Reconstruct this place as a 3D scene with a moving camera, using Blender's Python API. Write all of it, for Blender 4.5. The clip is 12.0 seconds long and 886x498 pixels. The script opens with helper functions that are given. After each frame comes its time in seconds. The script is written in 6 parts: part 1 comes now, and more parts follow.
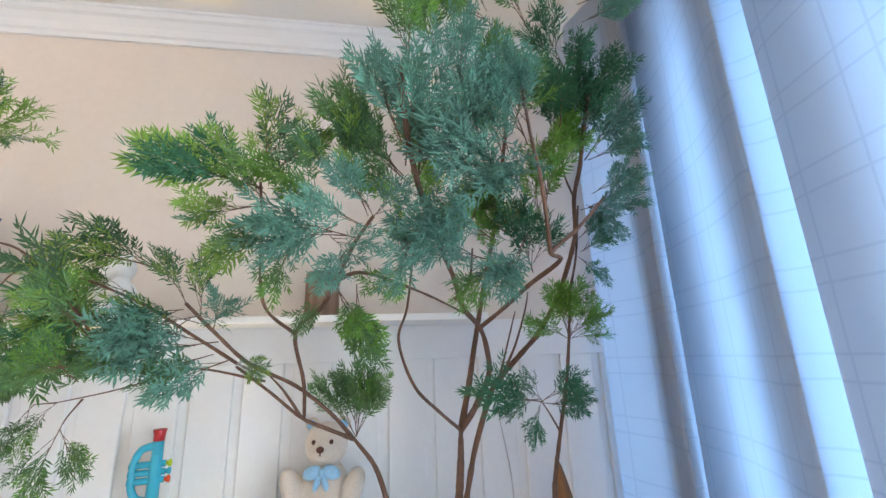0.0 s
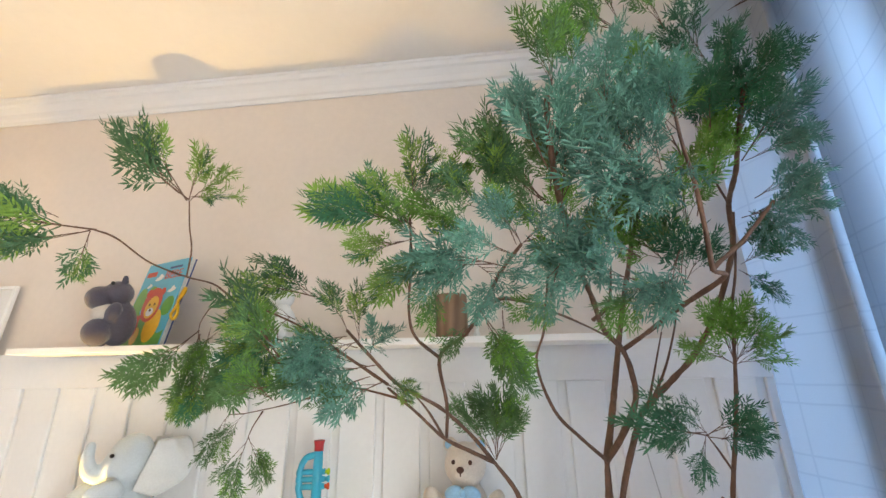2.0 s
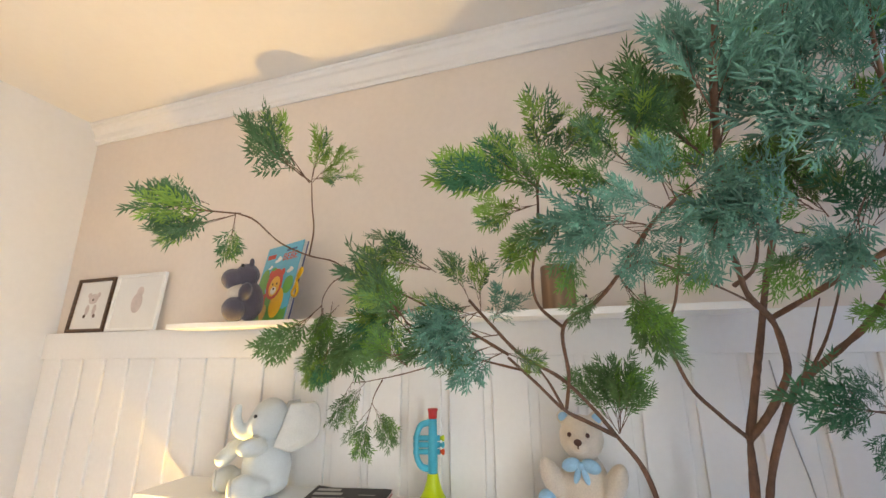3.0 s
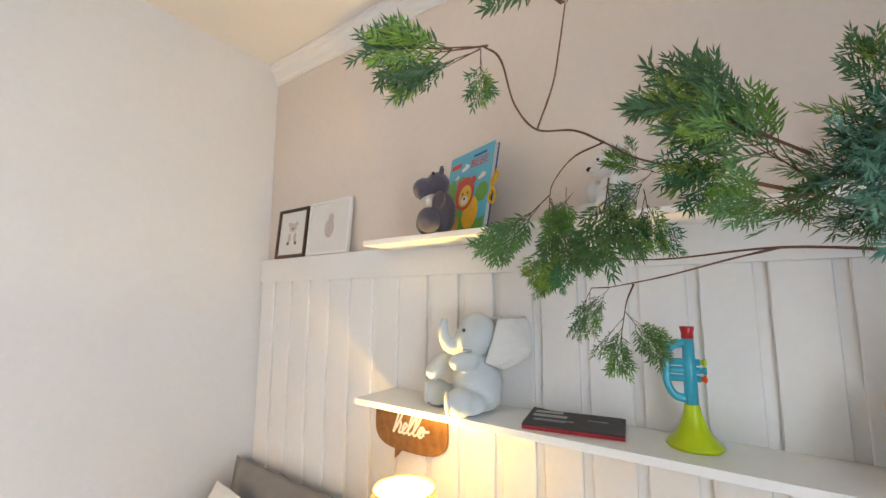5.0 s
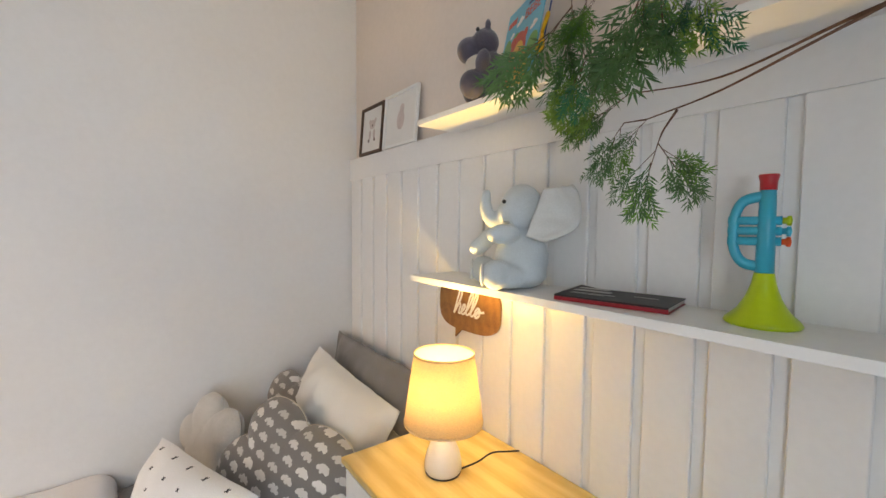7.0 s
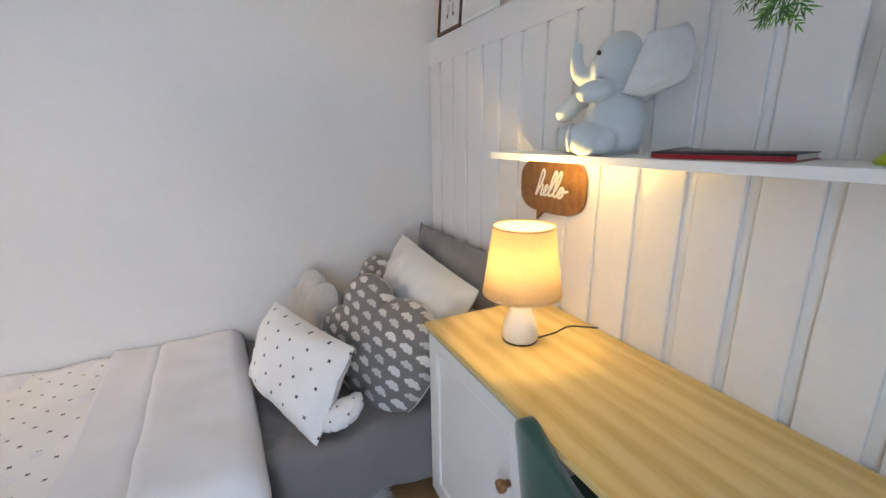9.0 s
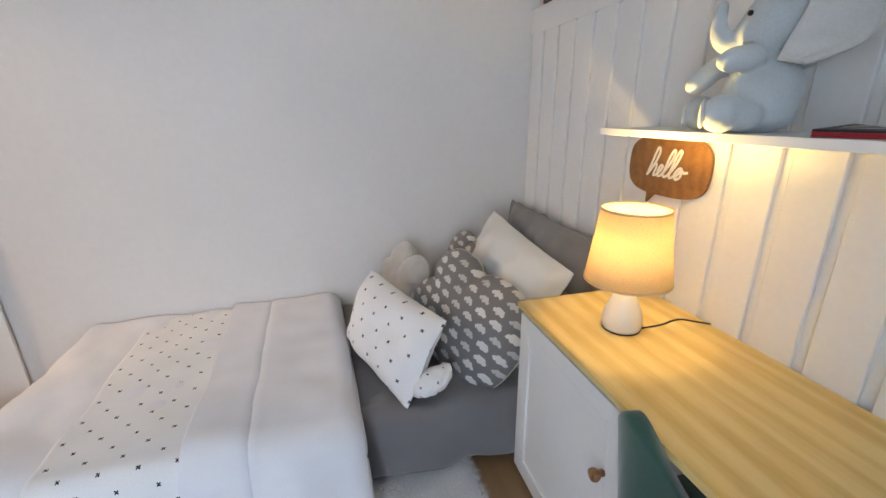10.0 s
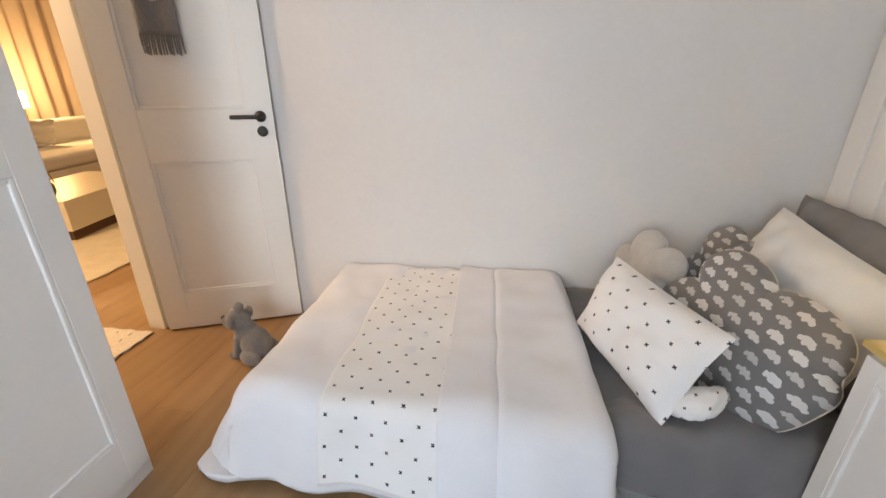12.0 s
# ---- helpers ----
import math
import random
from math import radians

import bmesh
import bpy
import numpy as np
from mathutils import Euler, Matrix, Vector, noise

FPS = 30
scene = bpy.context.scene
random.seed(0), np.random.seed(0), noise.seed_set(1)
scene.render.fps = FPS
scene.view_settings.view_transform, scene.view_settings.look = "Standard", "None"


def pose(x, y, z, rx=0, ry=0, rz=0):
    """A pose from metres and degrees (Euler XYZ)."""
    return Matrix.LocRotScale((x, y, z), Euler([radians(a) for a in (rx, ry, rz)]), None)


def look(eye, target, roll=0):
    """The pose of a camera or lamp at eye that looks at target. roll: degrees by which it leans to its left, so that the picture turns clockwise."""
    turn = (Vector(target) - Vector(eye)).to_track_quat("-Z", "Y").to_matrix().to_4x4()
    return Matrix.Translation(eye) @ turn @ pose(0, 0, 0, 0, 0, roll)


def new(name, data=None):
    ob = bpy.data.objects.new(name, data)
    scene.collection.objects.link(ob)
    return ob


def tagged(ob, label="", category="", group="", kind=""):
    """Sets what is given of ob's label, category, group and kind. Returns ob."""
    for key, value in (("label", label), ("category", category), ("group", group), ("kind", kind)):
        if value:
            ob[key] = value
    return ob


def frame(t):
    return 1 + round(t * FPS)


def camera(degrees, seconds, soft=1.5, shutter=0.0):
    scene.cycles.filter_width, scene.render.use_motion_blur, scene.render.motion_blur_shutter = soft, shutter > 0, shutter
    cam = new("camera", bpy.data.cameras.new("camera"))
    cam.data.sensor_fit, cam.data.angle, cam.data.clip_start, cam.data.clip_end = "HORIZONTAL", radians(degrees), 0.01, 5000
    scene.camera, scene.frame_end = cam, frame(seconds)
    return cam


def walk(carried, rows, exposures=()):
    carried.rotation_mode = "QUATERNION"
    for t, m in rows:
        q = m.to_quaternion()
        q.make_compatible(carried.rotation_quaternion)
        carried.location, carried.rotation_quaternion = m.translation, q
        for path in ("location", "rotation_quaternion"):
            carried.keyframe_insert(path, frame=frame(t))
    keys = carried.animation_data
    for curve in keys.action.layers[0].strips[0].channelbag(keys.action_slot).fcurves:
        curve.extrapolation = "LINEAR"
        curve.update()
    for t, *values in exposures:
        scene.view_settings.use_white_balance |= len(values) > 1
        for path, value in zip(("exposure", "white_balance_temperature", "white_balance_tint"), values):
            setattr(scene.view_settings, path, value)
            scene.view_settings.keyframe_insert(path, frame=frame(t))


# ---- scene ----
cam = camera(94.3, 12.0)
PATH = [
    (0, (-0.01, -0.015, 1.638), (0.295, 1.895, 2.15), -2.0),
    (0.5, (-0.006, -0.027, 1.655), (0.224, 1.873, 2.236), -1.9),
    (1, (-0.015, -0.034, 1.664), (0.113, 1.867, 2.274), -1.6),
    (1.5, (-0.037, -0.029, 1.662), (-0.065, 1.874, 2.278), -1.3),
    (2, (-0.063, -0.023, 1.654), (-0.266, 1.876, 2.247), -1.0),
    (2.5, (-0.093, -0.028, 1.647), (-0.488, 1.853, 2.198), -0.8),
    (3, (-0.139, -0.02, 1.643), (-0.712, 1.831, 2.139), -0.6),
    (3.5, (-0.207, -0.008, 1.64), (-0.955, 1.796, 2.072), -0.5),
    (3.7, (-0.246, 0.002, 1.639), (-1.066, 1.782, 2.037), -0.7),
    (5.3, (-0.464, 0.121, 1.525), (-1.683, 1.693, 1.737), 0.4),
    (5.5, (-0.455, 0.148, 1.514), (-1.724, 1.682, 1.696), 0.5),
    (6, (-0.401, 0.236, 1.476), (-1.806, 1.655, 1.575), 0.7),
    (6.5, (-0.345, 0.284, 1.431), (-1.863, 1.586, 1.428), 0.9),
    (7, (-0.319, 0.312, 1.395), (-1.913, 1.516, 1.283), 0.5),
    (7.2, (-0.312, 0.314, 1.391), (-1.929, 1.479, 1.218), -0.3),
    (8.8, (-0.292, 0.341, 1.25), (-2.047, 1.192, 0.806), -0.7),
    (9, (-0.32, 0.315, 1.273), (-2.058, 1.156, 0.752), -0.8),
    (9.5, (-0.332, 0.299, 1.268), (-2.123, 0.975, 0.687), -0.9),
    (10, (-0.35, 0.257, 1.276), (-2.187, 0.736, 0.648), -0.8),
    (10.5, (-0.363, 0.196, 1.277), (-2.231, 0.486, 0.624), -0.4),
    (11, (-0.385, 0.129, 1.279), (-2.264, 0.199, 0.598), -0.3),
    (11.5, (-0.436, 0.025, 1.279), (-2.298, -0.094, 0.56), -0.1),
    (12, (-0.489, -0.078, 1.257), (-2.323, -0.364, 0.511), 0.0),
]
EXPOSURES = [(0, 1.38, 6700, 10), (1.5, 1.36, 7100, 10), (3.0, 1.15, 7900, 12), (5.5, 0.82, 6900, 11), (7.0, 0.47, 7000, 11), (9.0, 0.36, 6200, 11), (11.0, 0.22, 6600, 11), (12, 0.5, 6900, 11)]
WINDOW_W, SKY_W, BULB_W, BEAM_W, LIVING_W = 23.0, 18.0, 2.4, 3.3, 76.0
walk(cam, [(t, look(eye, target, roll)) for t, eye, target, roll in PATH], EXPOSURES)

# ---- world, sun and large lights ----
world = bpy.data.worlds.new("sky")
scene.world = world
world.use_nodes = True
wn = world.node_tree.nodes
sky = wn.new("ShaderNodeTexSky")
sky.sky_type, sky.sun_disc = "NISHITA", False
sky.sun_elevation, sky.sun_rotation = radians(38), radians(300)
world.node_tree.links.new(sky.outputs[0], wn["Background"].inputs[0])
wn["Background"].inputs[1].default_value = 0.07


def lamp(name, kind, m, watts, colour, size=0.05, size_y=None):
    d = bpy.data.lights.new(name, kind)
    d.energy, d.color = watts, colour
    if kind == "AREA":
        d.shape, d.size, d.size_y = "RECTANGLE", size, size_y or size
    elif kind == "POINT":
        d.shadow_soft_size = size
    elif kind == "SUN":
        d.angle = size
    ob = new(name, d)
    ob.matrix_world = m
    return ob


lamp("sun", "SUN", look((-6, 3.5, 6), (0, 0, 1)), 1.0, (1.0, 0.96, 0.9), radians(10))
# the sky's light, in the opening of the window
lamp("window_light", "AREA", look((0.93, -0.6, 1.4), (0, -0.6, 1.35)), WINDOW_W, (0.80, 0.90, 1.0), 0.6, 2.1)
lamp("sky_light", "AREA", look((0.95, 0.62, 1.35), (0, 0.62, 1.35)), SKY_W, (0.26, 0.53, 1.0), 1.0, 2.1)
lamp("bulb_light", "POINT", pose(-1.244, 1.018, 0.944), BULB_W, (1.0, 0.6, 0.12), 0.034)
# the bulb throws most of its light upwards, out of the open top of the shade
beam = lamp("bulb_beam", "AREA", look((-1.244, 1.018, 1.004), (-1.244, 1.018, 2.0)), BEAM_W, (1.0, 0.67, 0.2), 0.014)
beam.data.shape, beam.data.spread = "DISK", radians(142)
lamp("living_room_lamp_light", "POINT", pose(-5.5, -6.6, 1.3), 45.0, (1.0, 0.6, 0.25), 0.08)
# added fill without a fixture: brightens the living room, door jamb and leaf
lamp("living_room_fill", "AREA", look((-1.3, -3.7, 2.5), (-1.9, -2.6, 0.6)), LIVING_W, (1.0, 0.68, 0.38), 1.2, 1.2)

# ---- materials ----
MATS = {}


def mat(name, base, rough=0.6, var=0.12, vscale=3.0, fine=0.05, fscale=60.0, bump=0.1, bscale=150.0, metal=0.0, sheen=0.0, stretch=(1, 1, 1), coords="Object", translucent=0.0, clear=0.0, emit=None, watts=0.0, coat=0.0, per_object=0.0):
    """A painted, woven or moulded surface: broad and fine variation of colour, and relief."""
    if name in MATS:
        return MATS[name]
    m = bpy.data.materials.new(name)
    m.use_nodes = True
    n, l = m.node_tree.nodes, m.node_tree.links
    b = n["Principled BSDF"]
    tc, mp = n.new("ShaderNodeTexCoord"), n.new("ShaderNodeMapping")
    mp.inputs["Scale"].default_value = stretch
    l.new(tc.outputs[coords], mp.inputs[0])
    n1, n2, n3 = (n.new("ShaderNodeTexNoise") for _ in range(3))
    for k, s, d in ((n1, vscale, 3), (n2, fscale, 4), (n3, bscale, 3)):
        k.inputs["Scale"].default_value, k.inputs["Detail"].default_value = s, d
        l.new(mp.outputs[0], k.inputs["Vector"])
    r1, r2 = n.new("ShaderNodeMapRange"), n.new("ShaderNodeMapRange")
    for r, k, a in ((r1, n1, var), (r2, n2, fine)):
        r.inputs["From Min"].default_value, r.inputs["From Max"].default_value = 0.3, 0.7
        r.inputs["To Min"].default_value, r.inputs["To Max"].default_value = 1 - a, 1 + a
        l.new(k.outputs[0], r.inputs[0])
    mul = n.new("ShaderNodeMath")
    mul.operation = "MULTIPLY"
    l.new(r1.outputs[0], mul.inputs[0]), l.new(r2.outputs[0], mul.inputs[1])
    last = mul.outputs[0]
    if per_object:
        oi, r3, m3 = n.new("ShaderNodeObjectInfo"), n.new("ShaderNodeMapRange"), n.new("ShaderNodeMath")
        r3.inputs["To Min"].default_value, r3.inputs["To Max"].default_value = 1 - per_object, 1 + per_object
        m3.operation = "MULTIPLY"
        l.new(oi.outputs["Random"], r3.inputs[0]), l.new(r3.outputs[0], m3.inputs[0]), l.new(last, m3.inputs[1])
        last = m3.outputs[0]
    vm = n.new("ShaderNodeVectorMath")
    vm.operation = "SCALE"
    vm.inputs[0].default_value = base
    l.new(last, vm.inputs["Scale"])
    l.new(vm.outputs[0], b.inputs["Base Color"])
    rr = n.new("ShaderNodeMapRange")
    rr.inputs["To Min"].default_value, rr.inputs["To Max"].default_value = max(rough - 0.08, 0.02), min(rough + 0.08, 1)
    l.new(n1.outputs[0], rr.inputs[0]), l.new(rr.outputs[0], b.inputs["Roughness"])
    b.inputs["Metallic"].default_value, b.inputs["Sheen Weight"].default_value, b.inputs["Coat Weight"].default_value = metal, sheen, coat
    if bump:
        bn = n.new("ShaderNodeBump")
        bn.inputs["Strength"].default_value, bn.inputs["Distance"].default_value = bump, 0.004
        l.new(n3.outputs[0], bn.inputs["Height"]), l.new(bn.outputs[0], b.inputs["Normal"])
    if emit:
        b.inputs["Emission Color"].default_value, b.inputs["Emission Strength"].default_value = (*emit, 1), watts
    out = n["Material Output"]
    if translucent:
        tr, mx = n.new("ShaderNodeBsdfTranslucent"), n.new("ShaderNodeMixShader")
        mx.inputs[0].default_value = translucent
        l.new(vm.outputs[0], tr.inputs[0]), l.new(b.outputs[0], mx.inputs[1]), l.new(tr.outputs[0], mx.inputs[2])
        l.new(mx.outputs[0], out.inputs[0])
        if clear:
            tp, m2 = n.new("ShaderNodeBsdfTransparent"), n.new("ShaderNodeMixShader")
            m2.inputs[0].default_value = clear
            l.new(mx.outputs[0], m2.inputs[1]), l.new(tp.outputs[0], m2.inputs[2]), l.new(m2.outputs[0], out.inputs[0])
    MATS[name] = m
    return m


def chain(m, op, a, b=None):
    """A math node in material m; a and b are sockets or numbers."""
    k = m.node_tree.nodes.new("ShaderNodeMath")
    k.operation = op
    for i, v in enumerate((a, b)):
        if v is None:
            continue
        if isinstance(v, (int, float)):
            k.inputs[i].default_value = v
        else:
            m.node_tree.links.new(v, k.inputs[i])
    return k.outputs[0]


def printed(name, ground, ink, kind, cell, rough=0.85):
    """Cloth with a print repeated in UV metres: crosses or clouds."""
    m = mat(name, ground, rough, 0.05, 4, 0.06, 300, 0.25, 500, sheen=0.2, coords="UV")
    n, l = m.node_tree.nodes, m.node_tree.links
    b = n["Principled BSDF"]
    uv, sep = n.new("ShaderNodeTexCoord"), n.new("ShaderNodeSeparateXYZ")
    wob = n.new("ShaderNodeTexNoise")
    wob.inputs["Scale"].default_value = 85 if kind == "cloud" else 90
    l.new(uv.outputs["UV"], wob.inputs["Vector"])
    l.new(uv.outputs["UV"], sep.inputs[0])
    rp = cell * (0.62 if kind == "cloud" else 0.5)
    row = chain(m, "FLOOR", chain(m, "DIVIDE", sep.outputs[1], rp))
    shift = chain(m, "MULTIPLY", chain(m, "MODULO", row, 2.0), cell / 2)
    shift = chain(m, "ADD", shift, chain(m, "MULTIPLY", chain(m, "SINE", chain(m, "MULTIPLY", row, 2.3)), cell * (0.12 if kind == "cloud" else 0.0)))
    x = chain(m, "SUBTRACT", chain(m, "MODULO", chain(m, "ADD", chain(m, "ADD", sep.outputs[0], 10 * cell), shift), cell), cell / 2)
    y = chain(m, "SUBTRACT", chain(m, "MODULO", chain(m, "ADD", sep.outputs[1], 40 * rp), rp), rp / 2)
    w = chain(m, "MULTIPLY", chain(m, "SUBTRACT", wob.outputs[0], 0.5), 0.011 if kind == "cloud" else 0.002)
    cid = chain(m, "FLOOR", chain(m, "DIVIDE", chain(m, "ADD", chain(m, "ADD", sep.outputs[0], 10 * cell), shift), cell))
    rnd = chain(m, "FRACT", chain(m, "MULTIPLY", chain(m, "SINE", chain(m, "ADD", chain(m, "MULTIPLY", cid, 12.9), chain(m, "MULTIPLY", row, 7.7))), 43.7))
    if kind == "cross":
        a, c = chain(m, "ABSOLUTE", chain(m, "ADD", x, y)), chain(m, "ABSOLUTE", chain(m, "SUBTRACT", x, y))
        thin = chain(m, "LESS_THAN", chain(m, "ADD", chain(m, "MINIMUM", a, c), w), 0.0031)
        short = chain(m, "LESS_THAN", chain(m, "MAXIMUM", a, c), 0.0095)
        mask = chain(m, "MULTIPLY", thin, short)
    else:
        mask = None
        for ox, oy, r in ((-0.017, -0.002, 0.0085), (-0.006, 0.0045, 0.0105), (0.008, 0.002, 0.0115), (0.0185, -0.003, 0.008), (0.0, -0.004, 0.0095)):
            dx, dy = chain(m, "SUBTRACT", x, ox), chain(m, "SUBTRACT", y, oy)
            d = chain(m, "SQRT", chain(m, "ADD", chain(m, "MULTIPLY", dx, dx), chain(m, "MULTIPLY", dy, dy)))
            s = chain(m, "LESS_THAN", chain(m, "MULTIPLY", chain(m, "ADD", d, w), chain(m, "ADD", 0.85, chain(m, "MULTIPLY", rnd, 0.4))), r)
            mask = s if mask is None else chain(m, "MAXIMUM", mask, s)
    if kind == "cloud":
        mask = chain(m, "MULTIPLY", mask, chain(m, "SUBTRACT", 1.0, chain(m, "MULTIPLY", rnd, 0.45)))
    mix = n.new("ShaderNodeMix")
    mix.data_type = "RGBA"
    old = b.inputs["Base Color"].links[0].from_socket
    l.new(mask, mix.inputs["Factor"]), l.new(old, mix.inputs[6])
    mix.inputs[7].default_value = (*ink, 1)
    l.new(mix.outputs[2], b.inputs["Base Color"])
    return m


def wood(name, light, dark, rough=0.45, along=0, scale=1.0, contrast=1.0, coords="Object", bump=0.06, figure=0.28):
    """Wood with long grain along one axis, cathedral figure and fine pores."""
    m = bpy.data.materials.new(name)
    m.use_nodes = True
    n, l = m.node_tree.nodes, m.node_tree.links
    b = n["Principled BSDF"]
    tc, mp, oi = n.new("ShaderNodeTexCoord"), n.new("ShaderNodeMapping"), n.new("ShaderNodeObjectInfo")
    s = [9.0 * scale] * 3
    s[along] = 0.9 * scale
    mp.inputs["Scale"].default_value = s
    add = n.new("ShaderNodeVectorMath")
    add.operation = "MULTIPLY_ADD"
    l.new(oi.outputs["Random"], add.inputs[0])
    add.inputs[1].default_value = (37, 19, 11)
    l.new(tc.outputs[coords], add.inputs[2]), l.new(add.outputs[0], mp.inputs[0])
    big, fine = n.new("ShaderNodeTexNoise"), n.new("ShaderNodeTexNoise")
    big.inputs["Scale"].default_value, big.inputs["Detail"].default_value, big.inputs["Distortion"].default_value = 1.3, 5, 1.2
    fine.inputs["Scale"].default_value, fine.inputs["Detail"].default_value = 14, 6
    wave = n.new("ShaderNodeTexWave")
    wave.bands_direction = "Y" if along == 0 else "X"
    wave.inputs["Scale"].default_value, wave.inputs["Distortion"].default_value, wave.inputs["Detail"].default_value = 0.55, 7, 3
    for k in (big, fine, wave):
        l.new(mp.outputs[0], k.inputs["Vector"])
    f = chain(m, "ADD", chain(m, "MULTIPLY", big.outputs[0], 0.5), chain(m, "MULTIPLY", wave.outputs[1], figure))
    f = chain(m, "ADD", f, chain(m, "MULTIPLY", fine.outputs[0], 0.5 - figure))
    ramp = n.new("ShaderNodeValToRGB")
    e = ramp.color_ramp.elements
    e[0].position, e[1].position = 0.5 - 0.25 * contrast, 0.5 + 0.22 * contrast
    e[0].color, e[1].color = (*dark, 1), (*light, 1)
    l.new(f, ramp.inputs[0])
    hv = n.new("ShaderNodeHueSaturation")
    r = n.new("ShaderNodeMapRange")
    r.inputs["To Min"].default_value, r.inputs["To Max"].default_value = 0.92, 1.07
    l.new(oi.outputs["Random"], r.inputs[0]), l.new(r.outputs[0], hv.inputs["Value"])
    l.new(ramp.outputs[0], hv.inputs["Color"]), l.new(hv.outputs[0], b.inputs["Base Color"])
    b.inputs["Roughness"].default_value = rough
    bn = n.new("ShaderNodeBump")
    bn.inputs["Strength"].default_value, bn.inputs["Distance"].default_value = bump, 0.003
    l.new(fine.outputs[0], bn.inputs["Height"]), l.new(bn.outputs[0], b.inputs["Normal"])
    return m


WHITE_WALL = mat("white_wall_paint", (0.69, 0.69, 0.70), 0.75, 0.03, 1.5, 0.015, 40, 0.12, 90)
BEIGE_WALL = mat("beige_wall_paint", (0.74, 0.655, 0.59), 0.8, 0.03, 1.5, 0.02, 40, 0.12, 90)
CEILING = mat("ceiling_paint", (0.80, 0.77, 0.73), 0.85, 0.02, 1.5, 0.01, 40, 0.06, 80)
TRIM_WHITE = mat("white_trim", (0.80, 0.79, 0.79), 0.5, 0.02, 2, 0.01, 40, 0.04, 60)
PANEL_WHITE = mat("white_lacquered_board", (0.79, 0.79, 0.79), 0.42, 0.025, 2, 0.015, 60, 0.05, 70, per_object=0.012)
SHELF_WHITE = mat("white_laminate", (0.82, 0.82, 0.81), 0.38, 0.02, 3, 0.01, 60, 0.03, 200)
CAB_WHITE = mat("white_cabinet_paint", (0.78, 0.78, 0.78), 0.4, 0.02, 3, 0.01, 50, 0.03, 120)
DOOR_WHITE = mat("white_door_lacquer", (0.80, 0.79, 0.77), 0.4, 0.02, 2, 0.01, 50, 0.03, 120)
DESK_WOOD = wood("pale_pine_laminate", (0.74, 0.58, 0.26), (0.60, 0.425, 0.15), 0.38, 0, 1.0, 0.6, figure=0.2)
FLOOR_WOOD = wood("oak_floor", (0.33, 0.20, 0.10), (0.27, 0.155, 0.072), 0.36, 0, 0.9, 0.9, figure=0.18)
SIGN_WOOD = wood("brown_sign_wood", (0.34, 0.165, 0.045), (0.18, 0.075, 0.018), 0.45, 2, 1.6, 0.8, figure=0.1)
KNOB_WOOD = wood("knob_wood", (0.30, 0.15, 0.06), (0.16, 0.07, 0.025), 0.45, 1, 3.0, 0.8)
FRAME_WOOD = wood("walnut_frame", (0.11, 0.055, 0.03), (0.045, 0.022, 0.012), 0.5, 0, 3.0, 0.8)
VASE_WOOD = wood("turned_brown_wood", (0.26, 0.16, 0.10), (0.15, 0.085, 0.05), 0.6, 2, 2.0, 0.8)
GREY_CLOTH = mat("grey_bed_linen", (0.17, 0.165, 0.175), 0.9, 0.08, 6, 0.08, 400, 0.35, 420, sheen=0.25)
GREY_DARK = mat("grey_pillow_linen", (0.19, 0.18, 0.18), 0.9, 0.08, 6, 0.08, 400, 0.35, 420, sheen=0.25)
WHITE_CLOTH = mat("white_bed_linen", (0.72, 0.735, 0.79), 0.9, 0.03, 5, 0.03, 300, 0.3, 380, sheen=0.2)
PILLOW_WHITE = mat("white_pillow_cotton", (0.70, 0.70, 0.69), 0.9, 0.03, 5, 0.03, 300, 0.35, 380, sheen=0.2)
CROSS_CLOTH = printed("white_cloth_with_crosses", (0.76, 0.77, 0.79), (0.02, 0.025, 0.04), "cross", 0.098)
CLOUD_CLOTH = printed("grey_cloth_with_clouds", (0.185, 0.178, 0.178), (0.70, 0.69, 0.68), "cloud", 0.074)
PLUSH_GREY = mat("grey_plush", (0.46, 0.455, 0.445), 0.95, 0.1, 12, 0.12, 260, 0.6, 320, sheen=0.5)
PIPING = mat("cream_piping", (0.62, 0.58, 0.5), 0.85, 0.05, 10, 0.1, 300, 0.3, 400)
PLUSH_BLUE = mat("pale_blue_plush", (0.53, 0.58, 0.605), 0.95, 0.05, 10, 0.06, 300, 0.4, 450, sheen=0.4)
PLUSH_EAR = mat("pale_grey_ear_cloth", (0.62, 0.63, 0.62), 0.9, 0.04, 10, 0.04, 200, 0.25, 60, sheen=0.3)
PLUSH_PURPLE = mat("purple_grey_plush", (0.08, 0.07, 0.095), 0.95, 0.1, 14, 0.14, 260, 0.5, 350, sheen=0.35)
PLUSH_CREAM = mat("cream_plush", (0.62, 0.54, 0.46), 0.95, 0.06, 10, 0.08, 260, 0.5, 350, sheen=0.4)
PLUSH_WHITE = mat("white_plush", (0.72, 0.73, 0.72), 0.95, 0.05, 10, 0.07, 260, 0.5, 350, sheen=0.4)
PLUSH_DOG = mat("charcoal_felt", (0.16, 0.15, 0.145), 0.95, 0.15, 14, 0.2, 240, 0.6, 330, sheen=0.3)
BOW_BLUE = mat("light_blue_ribbon", (0.25, 0.47, 0.66), 0.6, 0.05, 10, 0.08, 200, 0.2, 300, sheen=0.3)
BLACK = mat("black_plastic", (0.015, 0.014, 0.015), 0.35, 0.1, 10, 0.05, 100, 0.0)
METAL_BLACK = mat("black_metal", (0.02, 0.018, 0.017), 0.42, 0.1, 10, 0.08, 200, 0.05, 300)
